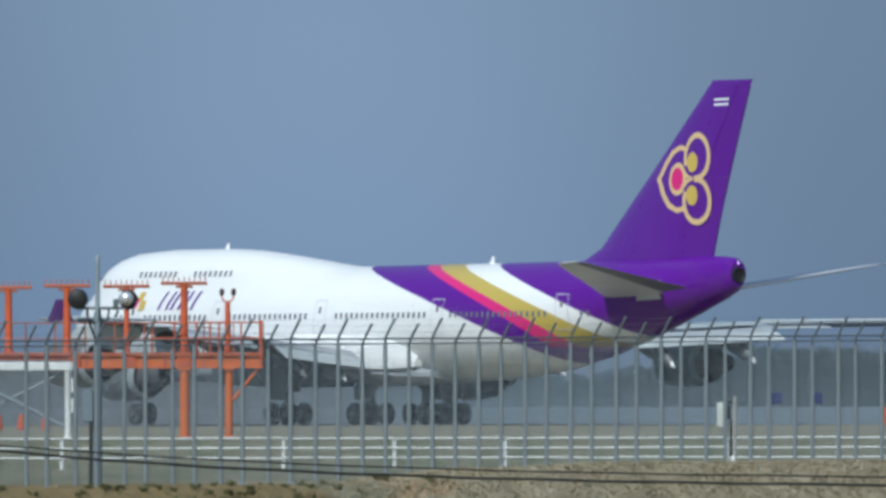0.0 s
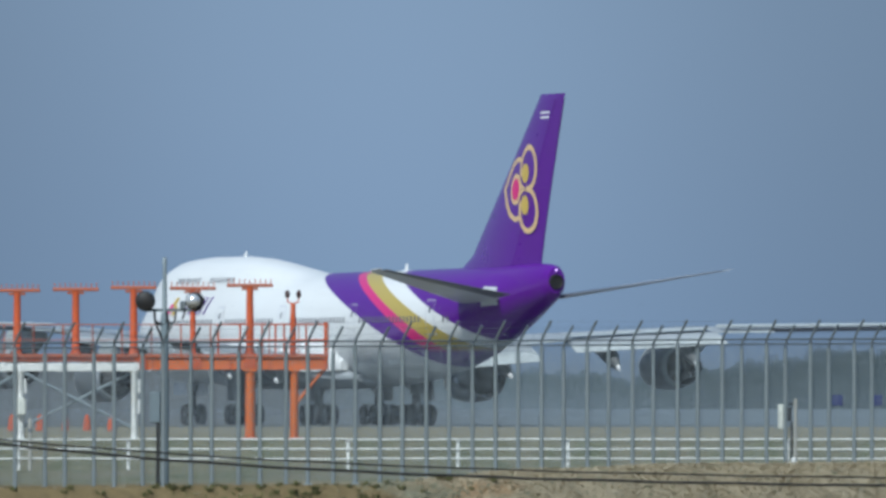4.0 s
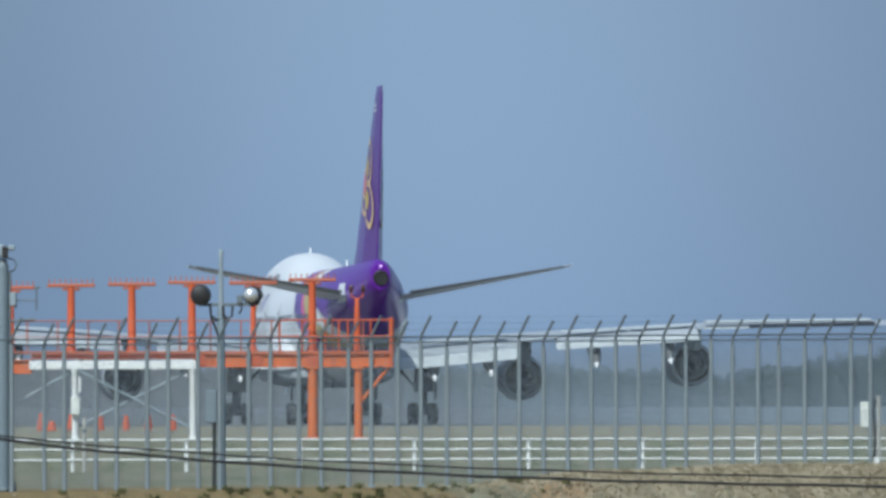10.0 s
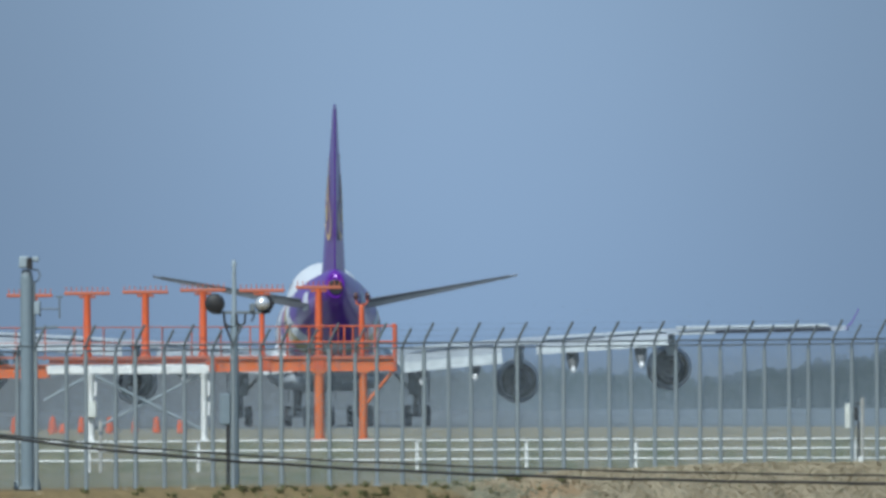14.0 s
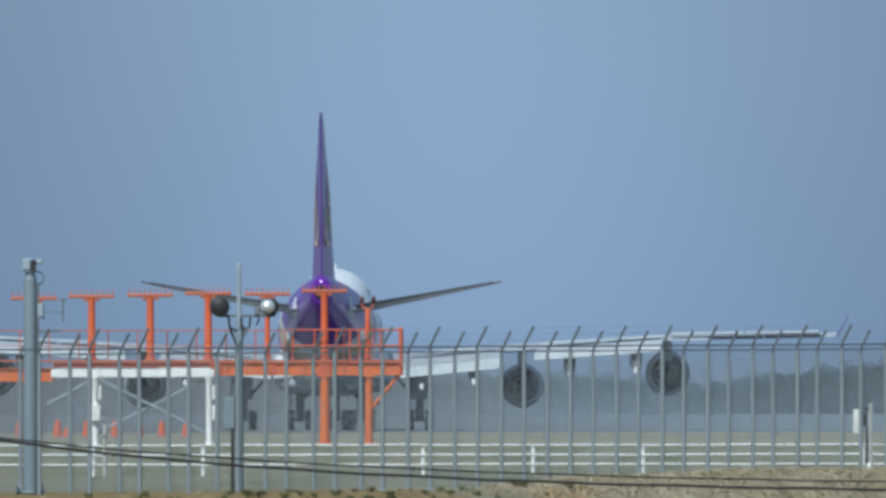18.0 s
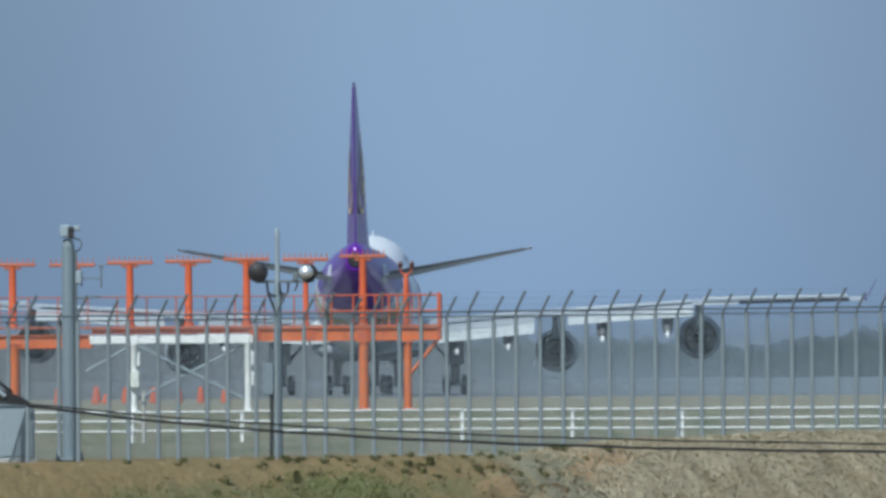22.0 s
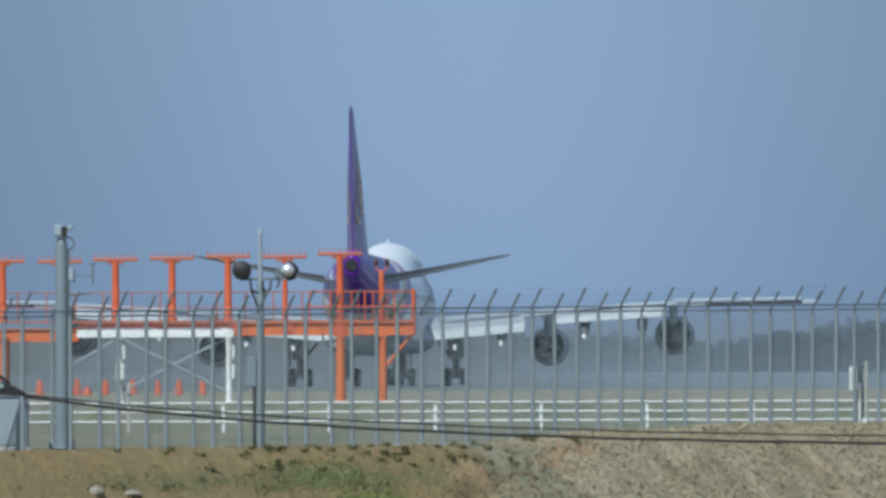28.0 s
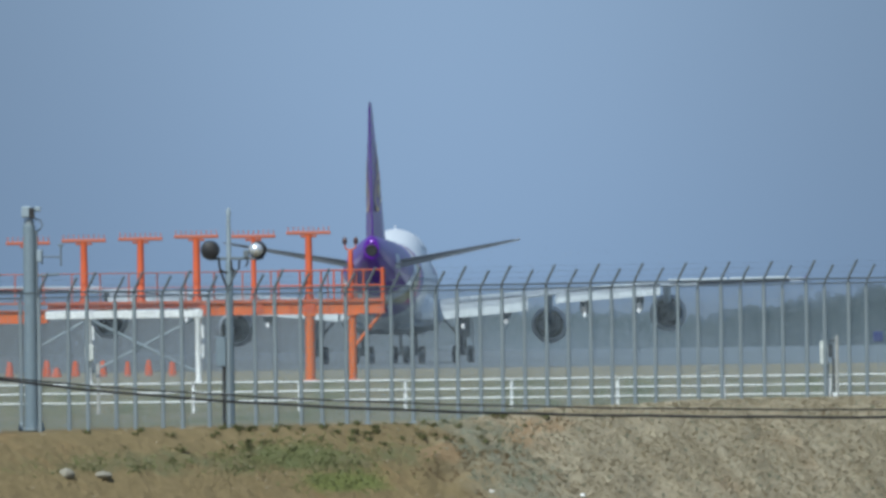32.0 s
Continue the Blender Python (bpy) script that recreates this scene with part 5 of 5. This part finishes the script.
            part("inlet_lip", Shape().lathe([(0.0, 1.205), (0.07, 1.13), (0.06, 1.075), (-0.25, 1.05), (-0.30, 1.34), (-0.05, 1.25)], (sd * x, 33 - st, z), "Y", 28, False, False), "silver", eng, "bare metal inlet lip")
            part("duct_lip", Shape().lathe([(-3.72, 1.255), (-4.17, 1.155), (-4.17, 1.10), (-3.9, 1.09)], (sd * x, 33 - st, z), "Y", 28, False, False), "wing_grey", eng, "grey fan-duct rim")
            part("fan", Shape().lathe([(-0.6, 0.02), (-0.62, 1.03), (-0.7, 1.03), (-0.7, 0.02)], (sd * x, 33 - st, z), "Y", 24), "nozzle", eng)
            part("core_cowl", Shape().lathe([(-2.9, 1.04), (-2.95, 0.84), (-4.2, 0.80), (-5.5, 0.60), (-5.9, 0.52), (-5.85, 0.46), (-4.9, 0.45)], (sd * x, 33 - st, z), "Y", 24, False, False), "nozzle", eng)
            part("exhaust_plug", Shape().lathe([(-4.8, 0.50), (-5.6, 0.32), (-6.3, 0.06)], (sd * x, 33 - st, z), "Y", 20), "nozzle", eng)
            le, te, wz, th = wing_at(x)
            rings = []
            for q, w, z0, z1 in ((st + 0.9, 0.08, z + 1.2, z + 1.5), (st + 2.2, 0.24, z + 1.1, wz + 0.05), (le + 1.5, 0.27, z + 0.8, wz + 0.2), (st + 6.2, 0.22, z + 0.75, wz), (st + 8.4, 0.06, wz - 0.45, wz - 0.1)):
                rings.append([(sd * x - w, 33 - q, z0), (sd * x + w, 33 - q, z0), (sd * x + w, 33 - q, z1), (sd * x - w, 33 - q, z1)])
            part("pylon", Shape().loft(rings), "flap_white", eng, "pale engine pylon")
        # tailplane
        TP = ((0.9, 57.4, 66.2, 7.10, 1.0), (2.2, 58.7, 66.6, 7.33, 0.88), (6.5, 62.7, 67.7, 8.02, 0.52), (10.35, 66.1, 68.5, 8.66, 0.24), (10.8, 66.9, 68.8, 8.73, 0.12))
        sec = [foil(le, te - (0.34 * (te - le) if x < 10.5 else 0), z - 0.055 * (te - le), th * 0.85, sd * x, -0.055 * (te - le) * (0.66 if x < 10.5 else 1), 7) for x, le, te, z, th in TP]
        tp = part("tailplane", Shape().loft(sec), "stab_grey", root, "grey swept tailplane with shade painted on its elevators")
        for x0, x1 in ((2.0, 6.2), (6.22, 10.35)):
            sec = []
            for x in (x0, x1):
                le, te, z, th = table(x, TP)
                sec.append(foil(te - 0.33 * (te - le), te, z - 0.0182 * (te - le), th * 0.5, sd * x, -0.0182 * (te - le), 5))
            part("elevator", Shape().loft(sec), "elevator_shade", tp)
        part("root_panel", decal([(sd, ((61.4, 6.62), (63.3, 6.7), (63.2, 7.75), (61.5, 7.75)), 8)], 0.02), "stab_grey", hull, "scuffed grey panel at the tailplane root", smooth=False)
    # fin
    FIN = ((8.4, 52.4, 66.1, 2.8), (9.6, 55.35, 66.35, 2.5), (14.0, 60.6, 68.0, 1.6), (18.45, 65.8, 69.8, 0.5), (18.8, 66.2, 70.05, 0.30))

    def fin_half(st, z):
        le, te, th = table(z, FIN)
        c = max(0.0, min(1.0, (st - le) / (te - le)))
        u = c ** 0.92
        return th * 0.26 * (4 * u * (1 - u)) ** 0.75

    sec = []
    for z in (8.4, 9.0, 9.6, 11.0, 12.5, 14.0, 16.0, 18.0, 18.45, 18.51, 18.8):
        le, te, th = table(z, FIN)
        cut = te - 0.27 * (te - le) if z < 18.5 else te
        sec.append([(h, 33 - q, z) for q, h in [(le + (cut - le) * i / 10, fin_half(le + (cut - le) * i / 10, z)) for i in range(11)]]
                   + [(-h, 33 - q, z) for q, h in [(le + (cut - le) * i / 10, fin_half(le + (cut - le) * i / 10, z) + 0.002) for i in range(10, 0, -1)]])
    fin = part("fin", Shape().loft(sec), "jet_purple", root, "tall purple fin")
    for za, zb in ((8.95, 13.4), (13.41, 18.49)):
        sec = []
        for z in (za, (za + zb) / 2, zb):
            le, te, th = table(z, FIN)
            c0 = te - 0.265 * (te - le)
            sec.append([(fin_half(c0, z), 33 - c0, z), (0.04, 33 - te, z), (-0.04, 33 - te, z), (-fin_half(c0, z), 33 - c0, z)])
        part("rudder", Shape().loft(sec), "jet_purple", fin)

    def on_fin(rows, mat, label, off=0.018):
        """rows: two lists of (station, z) edges, on both faces of the fin."""
        for side in (-1, 1):
            n = len(rows[0])
            vs = [(side * (fin_half(st, z) + off), 33 - st, z) for row in rows for st, z in row]
            s = Shape().add(vs, [(i, i + 1, n + i + 1, n + i) for i in range(n - 1)])
            part("tail_emblem", s, mat, fin, label, smooth=False)

    def arc(cx, cz, r, a0, a1, n=20, sx=0.9):
        return [(cx + sx * r * math.cos(radians(a0 + (a1 - a0) * i / n)), cz + r * math.sin(radians(a0 + (a1 - a0) * i / n))) for i in range(n + 1)]

    for s2 in (1, -1):
        cz = 13.37 + s2 * 1.22
        on_fin([arc(65.17, cz, 1.36, -100 * s2, 205 * s2, 28), arc(65.17, cz, 1.04, -100 * s2, 205 * s2, 28)], "pale_gold", "pale gold ring", 0.020 + 0.003 * s2)
        on_fin([arc(64.78, cz - s2 * 0.30, 0.56, 0, 360), arc(64.78, cz - s2 * 0.30, 0.02, 0, 360)], "gold", "gold disc", 0.024)
        lobe = [(64.25, 13.37 + s2 * 1.75), (63.47, 13.37 + s2 * 1.9), (62.60, 13.37 + s2 * 1.6), (61.92, 13.37 + s2 * 0.9), (61.58, 13.37 + s2 * 0.35), (61.24, 13.37)]
        inner = [(64.25, 13.37 + s2 * 1.48), (63.47, 13.37 + s2 * 1.6), (62.80, 13.37 + s2 * 1.33), (62.26, 13.37 + s2 * 0.75), (61.94, 13.37 + s2 * 0.25), (61.71, 13.37)]
        on_fin([lobe, inner], "pale_gold", "pale gold outline")
        on_fin([[(63.96, 13.37 + s2 * 0.62), (64.44, 13.37 + s2 * 0.22), (64.98, 13.37 + s2 * 0.03)], [(63.72, 13.37 + s2 * 0.42), (64.25, 13.37 + s2 * 0.03), (64.73, 13.37 + s2 * 0.0)]], "pale_gold", "pale gold link", 0.027)
    on_fin([arc(63.43, 13.37, 0.92, 0, 360), arc(63.43, 13.37, 0.02, 0, 360)], "pale_gold", "pale gold drop", 0.024)
    on_fin([arc(63.40, 13.37, 0.64, 0, 360), arc(63.40, 13.37, 0.02, 0, 360)], "magenta", "pink drop", 0.030)
    for z in (17.73, 17.45):
        on_fin([[(66.6, z - 0.06), (67.95, z - 0.04)], [(66.63, z + 0.05), (67.98, z + 0.07)]], "jet_white", "white flag bar")
    # landing gear
    wheel_me = Shape().lathe([(-0.22, 0.30), (-0.235, 0.5), (-0.2, 0.60), (-0.1, 0.635), (0.1, 0.635), (0.2, 0.60), (0.235, 0.5), (0.22, 0.30)], (0, 0, 0), "X", 20).mesh("wheel")
    wheel_me.materials.append(M["tyre"])
    hub_me = Shape().lathe([(-0.24, 0.08), (-0.20, 0.29), (0.20, 0.29), (0.24, 0.08)], (0, 0, 0), "X", 14).mesh("hub")
    hub_me.materials.append(M["strut"])

    def wheels(gear, spots):
        for q in spots:
            w = part("wheel", wheel_me, "tyre", gear)
            w.location = q
            h = part("hub", hub_me, "strut", gear)
            h.location = q
    g = part("nose_gear", Shape().rod((0, 25.1, 0.63), (0, 25.0, 3.4), 0.14, n=10).rod((0, 25.1, 1.6), (0, 23.6, 3.4), 0.07).rod((-0.45, 25.1, 0.63), (0.45, 25.1, 0.63), 0.08), "strut", root)
    wheels(g, ((-0.46, 25.1, 0.63), (0.46, 25.1, 0.63)))
    for x in (-0.7, 0.7):
        part("gear_door", Shape().box((x, 25.6, 2.2), (0.05, 2.2, 0.8), 0.02), "jet_white", g)
    for x, st in ((-5.5, 31.8), (5.5, 31.8), (-1.92, 34.9), (1.92, 34.9)):
        y = 33 - st
        s = Shape().rod((x, y, 0.7), (x, y, 3.8), 0.27, n=12).rod((x, y - 0.75, 0.63), (x, y + 0.75, 0.63), 0.12, n=8)
        for d in (-0.75, 0.75):
            s.rod((x - 0.58, y + d, 0.63), (x + 0.58, y + d, 0.63), 0.09, n=8)
        s.rod((x, y, 1.7), (x - math.copysign(1.7, x), y, 3.6), 0.09, n=8).rod((x, y, 1.6), (x, y + 1.9, 3.6), 0.08, n=8)
        g = part("main_gear", s, "strut", root)
        wheels(g, [(x + a, y + b, 0.635) for a in (-0.58, 0.58) for b in (-0.75, 0.75)])
        part("gear_door", Shape().box((x + math.copysign(0.75 if abs(x) > 3 else 0.55, x), y, 2.4), (0.07, 1.7, 1.9), 0.02), "nacelle", g)
        if abs(x) > 3:
            part("gear_door", Shape().box((x, y - 0.35, 2.75), (1.15, 0.10, 1.7), 0.03), "nacelle", g, "dark leg door")
        part("torque_link", Shape().path([(x, y - 0.15, 1.0), (x, y - 0.5, 1.35), (x, y - 0.15, 1.75)], 0.07, 6), "strut", g)
    for ob in root.children:
        if not ob.name.endswith("_gear") and "_gear." not in ob.name:
            ob.location.z += 0.30
    return root


jet = build_jet()


def grass(name, label, material, count, xr, dr, size, seed, dense=None, lean=0.5):
    """Tufts of blades rooted in the bank."""
    rnd = random.Random(seed)
    vs, fs = [], []
    made = 0
    while made < count:
        x, d = rnd.uniform(*xr), rnd.uniform(*dr)
        y = fence_y(x) - 2.6 - d
        if dense is not None and rnd.random() > dense(x, d):
            if rnd.random() < 0.02:
                made += 1
            continue
        made += 1
        z = ground_z(x, y) - 0.02
        k = rnd.uniform(*size)
        for b in range(rnd.randint(4, 8)):
            a = rnd.uniform(0, 6.283)
            h = k * rnd.uniform(0.5, 1.1)
            w = k * rnd.uniform(0.05, 0.11)
            dx, dy = math.cos(a), math.sin(a)
            sx, sy = x + dx * k * 0.2 * rnd.random(), y + dy * k * 0.2 * rnd.random()
            tx, ty = sx + dx * h * lean * rnd.uniform(0.3, 1.3), sy + dy * h * lean * rnd.uniform(0.3, 1.3)
            mx, my = (sx * 2 + tx) / 3, (sy * 2 + ty) / 3
            o = len(vs)
            vs += [(sx - w, sy, z), (sx + w, sy, z), (mx + w * 0.8, my, z + h * 0.6), (mx - w * 0.8, my, z + h * 0.6), (tx, ty, z + h)]
            fs += [(o, o + 1, o + 2, o + 3), (o + 3, o + 2, o + 4)]
    me = bpy.data.meshes.new(name)
    me.from_pydata(vs, [], fs)
    me.materials.append(M[material])
    tagged(new(name, me), label, "grass", kind="stuff")


def patch(x, d):
    wave = noise.noise(Vector((x * 0.6, 0, 0)))
    ledge = math.exp(-((d - 1.95 + 0.3 * wave) / 0.33) ** 2) * smooth(-13.0, -9.0, x) * (1 - smooth(-3.5, -0.5, x))
    lush = 1.3 * math.exp(-((x + 4.9) / 1.2) ** 2 - ((d - 1.75) / 0.6) ** 2)
    low = 1.8 * math.exp(-((x + 3.7) / 0.85) ** 2 - ((d - 2.95) / 0.4) ** 2)
    return ledge * 0.35 * (0.4 + smooth(-0.2, 0.3, noise.noise(Vector((x * 1.6, d * 1.6, 5.0))))) + lush + low


def ledge_line(x, d):
    ragged = noise.noise(Vector((x * 0.7, 3.0, 0)))
    return math.exp(-((d - 2.25 + 0.35 * ragged) / 0.16) ** 2) * smooth(-11.5, -9.5, x) * (1 - smooth(-4.0, -1.5, x)) * smooth(-0.15, 0.25, noise.noise(Vector((x * 1.4, d, 2.0))))


def withered(x, d):
    hump = math.exp(-((x + 1.1) / 0.6) ** 2 - ((d - 2.65) / 0.3) ** 2)
    band = math.exp(-((x + 1.2 - 0.4 * d) / 1.3) ** 2) * smooth(0.0, 0.3, noise.noise(Vector((x * 1.3, d * 1.6, 4.0))))
    return hump + band * 0.5 + 0.012 * smooth(0, 3, x)


def grey_band(x, d):
    return math.exp(-((x + 1.0 - 0.45 * d) / 0.9) ** 2) * smooth(-0.15, 0.25, noise.noise(Vector((x * 1.1, d * 1.3, 6.0)))) + 0.05 * smooth(1.0, 3.0, x)


def straw_cover(x, d):
    return smooth(-1.6 + 0.25 * d, 2.2, x) * (0.35 + 0.65 * max(0.0, noise.noise(Vector((x * 0.7, d * 1.1, 9.0))) + 0.5)) + 0.003


def weed_clumps(count, seed):
    """Low dark bushy weeds scattered below the crest, closer together towards the middle of the bank."""
    rnd = random.Random(seed)
    made = 0
    while made < count:
        x, d = rnd.uniform(-12.5, 1.2), rnd.betavariate(1.3, 2.0) * 2.3 - 0.1
        if rnd.random() > 0.10 + 0.90 * smooth(-10.0, -5.5, x) * (1 - 0.6 * smooth(-2.0, 1.0, x)):
            continue
        made += 1
        y = fence_y(x) - 2.6 - d
        size = rnd.uniform(0.07, 0.17)
        s = Shape()
        for b in range(rnd.randint(16, 30)):
            a, q = rnd.uniform(0, 6.283), rnd.random()
            h, w = size * rnd.uniform(0.5, 1.15), size * rnd.uniform(0.10, 0.22)
            ox, oy = math.cos(a) * size * q * 0.8, math.sin(a) * size * q * 0.8
            tx, ty = ox + math.cos(a) * h * rnd.uniform(0.1, 0.7), oy + math.sin(a) * h * rnd.uniform(0.1, 0.7)
            mx, my, sx, sy = (ox + tx) / 2, (oy + ty) / 2, -math.sin(a) * w, math.cos(a) * w
            s.add([(ox, oy, 0), (mx + sx, my + sy, h * 0.55), (tx, ty, h), (mx - sx, my - sy, h * 0.6)], [(0, 1, 2, 3)])
        me = bpy.data.meshes.new("weed_clump")
        me.from_pydata(s.v, [], s.f)
        me.materials.append(M["grass_dark"])
        ob = new("weed_clump", me)
        ob.location = (x, y, ground_z(x, y) - 0.015)
        tagged(ob, "low dark green bushy weed rooted in the soil bank", "weed", "scattered weeds on the bank")


grass("green_weeds", "low green weeds in patches on the soil bank", "grass_green", 1700, (-14, 1), (0.6, 4.2), (0.04, 0.11), 11, patch, 1.2)
# dark weeds that also stand in for the shadow line along the ledge
grass("ledge_weeds", "dark scrubby weeds doubling as the shadow line along a ledge of the soil bank", "grass_dark", 420, (-12, -1), (1.5, 3.0), (0.05, 0.12), 17, ledge_line, 0.9)
grass("grey_weeds", "grey-green tufts where the soil meets the straw", "grass_grey", 1500, (-4, 14), (0.0, 5.0), (0.05, 0.12), 16, grey_band, 1.1)
grass("dry_grass", "matted dry straw-coloured grass covering the bank", "grass_straw", 15000, (-15, 15), (-1.2, 5.0), (0.04, 0.12), 13, straw_cover, 1.6)
grass("brown_weeds", "withered brown weeds round a slipped hump of the bank", "grass_brown", 900, (-4, 14), (0.3, 5.0), (0.05, 0.13), 15, withered, 1.0)
grass("dead_stalks", "scattered dark dead stalks among the dry grass", "grass_dark", 110, (0, 15), (0.0, 5.0), (0.04, 0.10), 14, None, 0.6)
weed_clumps(85, 12)
stone(-10.12, fence_y(-10.12) - 5.05, 0.19, "pale rounded stone lying on the soil bank", "rock", 1)
stone(-9.3, fence_y(-9.3) - 5.1, 0.23, "flat pale stone half sunk in the weeds", "rock", 2, 0.38)
stone(2.03, 331.42, 0.08, "small white stone in the dry grass", "white_paint", 3)
stone(-0.16, 329.37, 0.06, "small white stone in the dry grass", "white_paint", 4)


def motions():
    walk(jet, [
        (0, pose(0.05, 820.43, -0.27, 0, 0, 33.83)),
        (0.5, pose(-0.80, 827.56, -0.27, 0, 0, 32.37)),
        (1, pose(-1.72, 834.17, -0.27, 0, 0, 30.51)),
        (1.5, pose(-2.61, 837.54, -0.27, 0, 0, 28.78)),
        (2, pose(-3.42, 841.93, -0.27, 0, 0, 27.11)),
        (2.5, pose(-4.18, 845.35, -0.27, 0, 0, 25.58)),
        (3, pose(-4.92, 847.83, -0.27, 0, 0, 24.03)),
        (3.5, pose(-5.61, 849.51, -0.27, 0, 0, 22.54)),
        (4, pose(-6.28, 850.56, -0.27, 0, 0, 21.04)),
        (4.5, pose(-6.87, 851.16, -0.27, 0, 0, 19.39)),
        (5, pose(-7.37, 851.45, -0.27, 0, 0, 17.74)),
        (5.5, pose(-7.82, 851.51, -0.27, 0, 0, 16.17)),
        (6, pose(-8.21, 851.51, -0.27, 0, 0, 14.63)),
        (6.5, pose(-8.59, 851.51, -0.27, 0, 0, 13.14)),
        (7, pose(-9.02, 851.51, -0.27, 0, 0, 11.70)),
        (7.5, pose(-9.37, 851.51, -0.27, 0, 0, 10.28)),
        (8, pose(-9.69, 851.51, -0.27, 0, 0, 9.00)),
        (8.5, pose(-9.95, 851.51, -0.27, 0, 0, 7.75)),
        (9, pose(-10.19, 851.51, -0.27, 0, 0, 6.83)),
        (9.5, pose(-10.44, 851.51, -0.27, 0, 0, 5.99)),
        (10, pose(-10.66, 851.51, -0.27, 0, 0, 5.24)),
        (10.5, pose(-10.85, 851.51, -0.27, 0, 0, 4.62)),
        (11, pose(-10.99, 851.51, -0.27, 0, 0, 4.07)),
        (11.5, pose(-11.06, 851.96, -0.27, 0, 0, 3.54)),
        (12, pose(-11.08, 853.50, -0.27, 0, 0, 2.94)),
        (12.5, pose(-11.08, 856.13, -0.27, 0, 0, 2.37)),
        (13, pose(-11.11, 861.14, -0.27, 0, 0, 1.93)),
        (13.5, pose(-11.20, 868.83, -0.27, 0, 0, 1.70)),
        (14, pose(-11.29, 877.02, -0.27, 0, 0, 1.46)),
        (14.5, pose(-11.40, 881.57, -0.27, 0, 0, 1.29)),
        (15, pose(-11.49, 884.39, -0.27, 0, 0, 1.02)),
        (15.5, pose(-11.57, 886.27, -0.27, 0, 0, 0.69)),
        (16, pose(-11.62, 887.41, -0.27, 0, 0, 0.37)),
        (16.5, pose(-11.63, 888.10, -0.27, 0, 0, 0.09)),
        (17, pose(-11.63, 888.43, -0.27, 0, 0, 0.00)),
        (17.5, pose(-11.62, 889.33, -0.27, 0, 0, -0.11)),
        (18, pose(-11.66, 890.05, -0.27, 0, 0, -0.21)),
        (18.5, pose(-11.70, 890.79, -0.27, 0, 0, -0.29)),
        (19, pose(-11.74, 891.67, -0.27, 0, 0, -0.31)),
        (19.5, pose(-11.79, 892.78, -0.27, 0, 0, -0.33)),
        (20, pose(-11.84, 894.18, -0.27, 0, 0, -0.38)),
        (20.5, pose(-11.89, 895.92, -0.27, 0, 0, -0.38)),
        (21, pose(-11.93, 898.03, -0.27, 0, 0, -0.41)),
        (21.5, pose(-11.95, 900.53, -0.27, 0, 0, -0.45)),
        (22, pose(-11.95, 903.57, -0.27, 0, 0, -0.50)),
        (22.5, pose(-11.93, 907.26, -0.27, 0, 0, -0.53)),
        (23, pose(-11.89, 911.71, -0.27, 0, 0, -0.57)),
        (23.5, pose(-11.81, 916.98, -0.27, 0, 0, -0.72)),
        (24, pose(-11.73, 923.10, -0.27, 0, 0, -0.91)),
        (24.5, pose(-11.65, 930.05, -0.27, 0, 0, -1.15)),
        (25, pose(-11.56, 937.71, -0.27, 0, 0, -1.41)),
        (25.5, pose(-11.42, 945.90, -0.27, 0, 0, -1.46)),
        (26, pose(-11.27, 954.46, -0.27, 0, 0, -1.56)),
        (26.5, pose(-11.11, 963.27, -0.27, 0, 0, -1.71)),
        (27, pose(-10.94, 972.19, -0.27, 0, 0, -1.89)),
        (27.5, pose(-10.74, 981.14, -0.27, 0, 0, -2.06)),
        (28, pose(-10.53, 990.05, -0.27, 0, 0, -2.22)),
        (28.5, pose(-10.28, 998.87, -0.27, 0, 0, -2.24)),
        (29, pose(-10.00, 1007.59, -0.27, 0, 0, -2.19)),
        (29.5, pose(-9.69, 1016.20, -0.27, 0, 0, -2.11)),
        (30, pose(-9.39, 1024.70, -0.27, 0, 0, -2.05)),
        (30.5, pose(-9.06, 1033.13, -0.27, 0, 0, -1.95)),
        (31, pose(-8.72, 1041.55, -0.27, 0, 0, -1.78)),
        (31.5, pose(-8.38, 1049.85, -0.27, 0, 0, -1.64)),
        (32, pose(-8.05, 1058.14, -0.27, 0, 0, -1.54)),
    ])


motions()
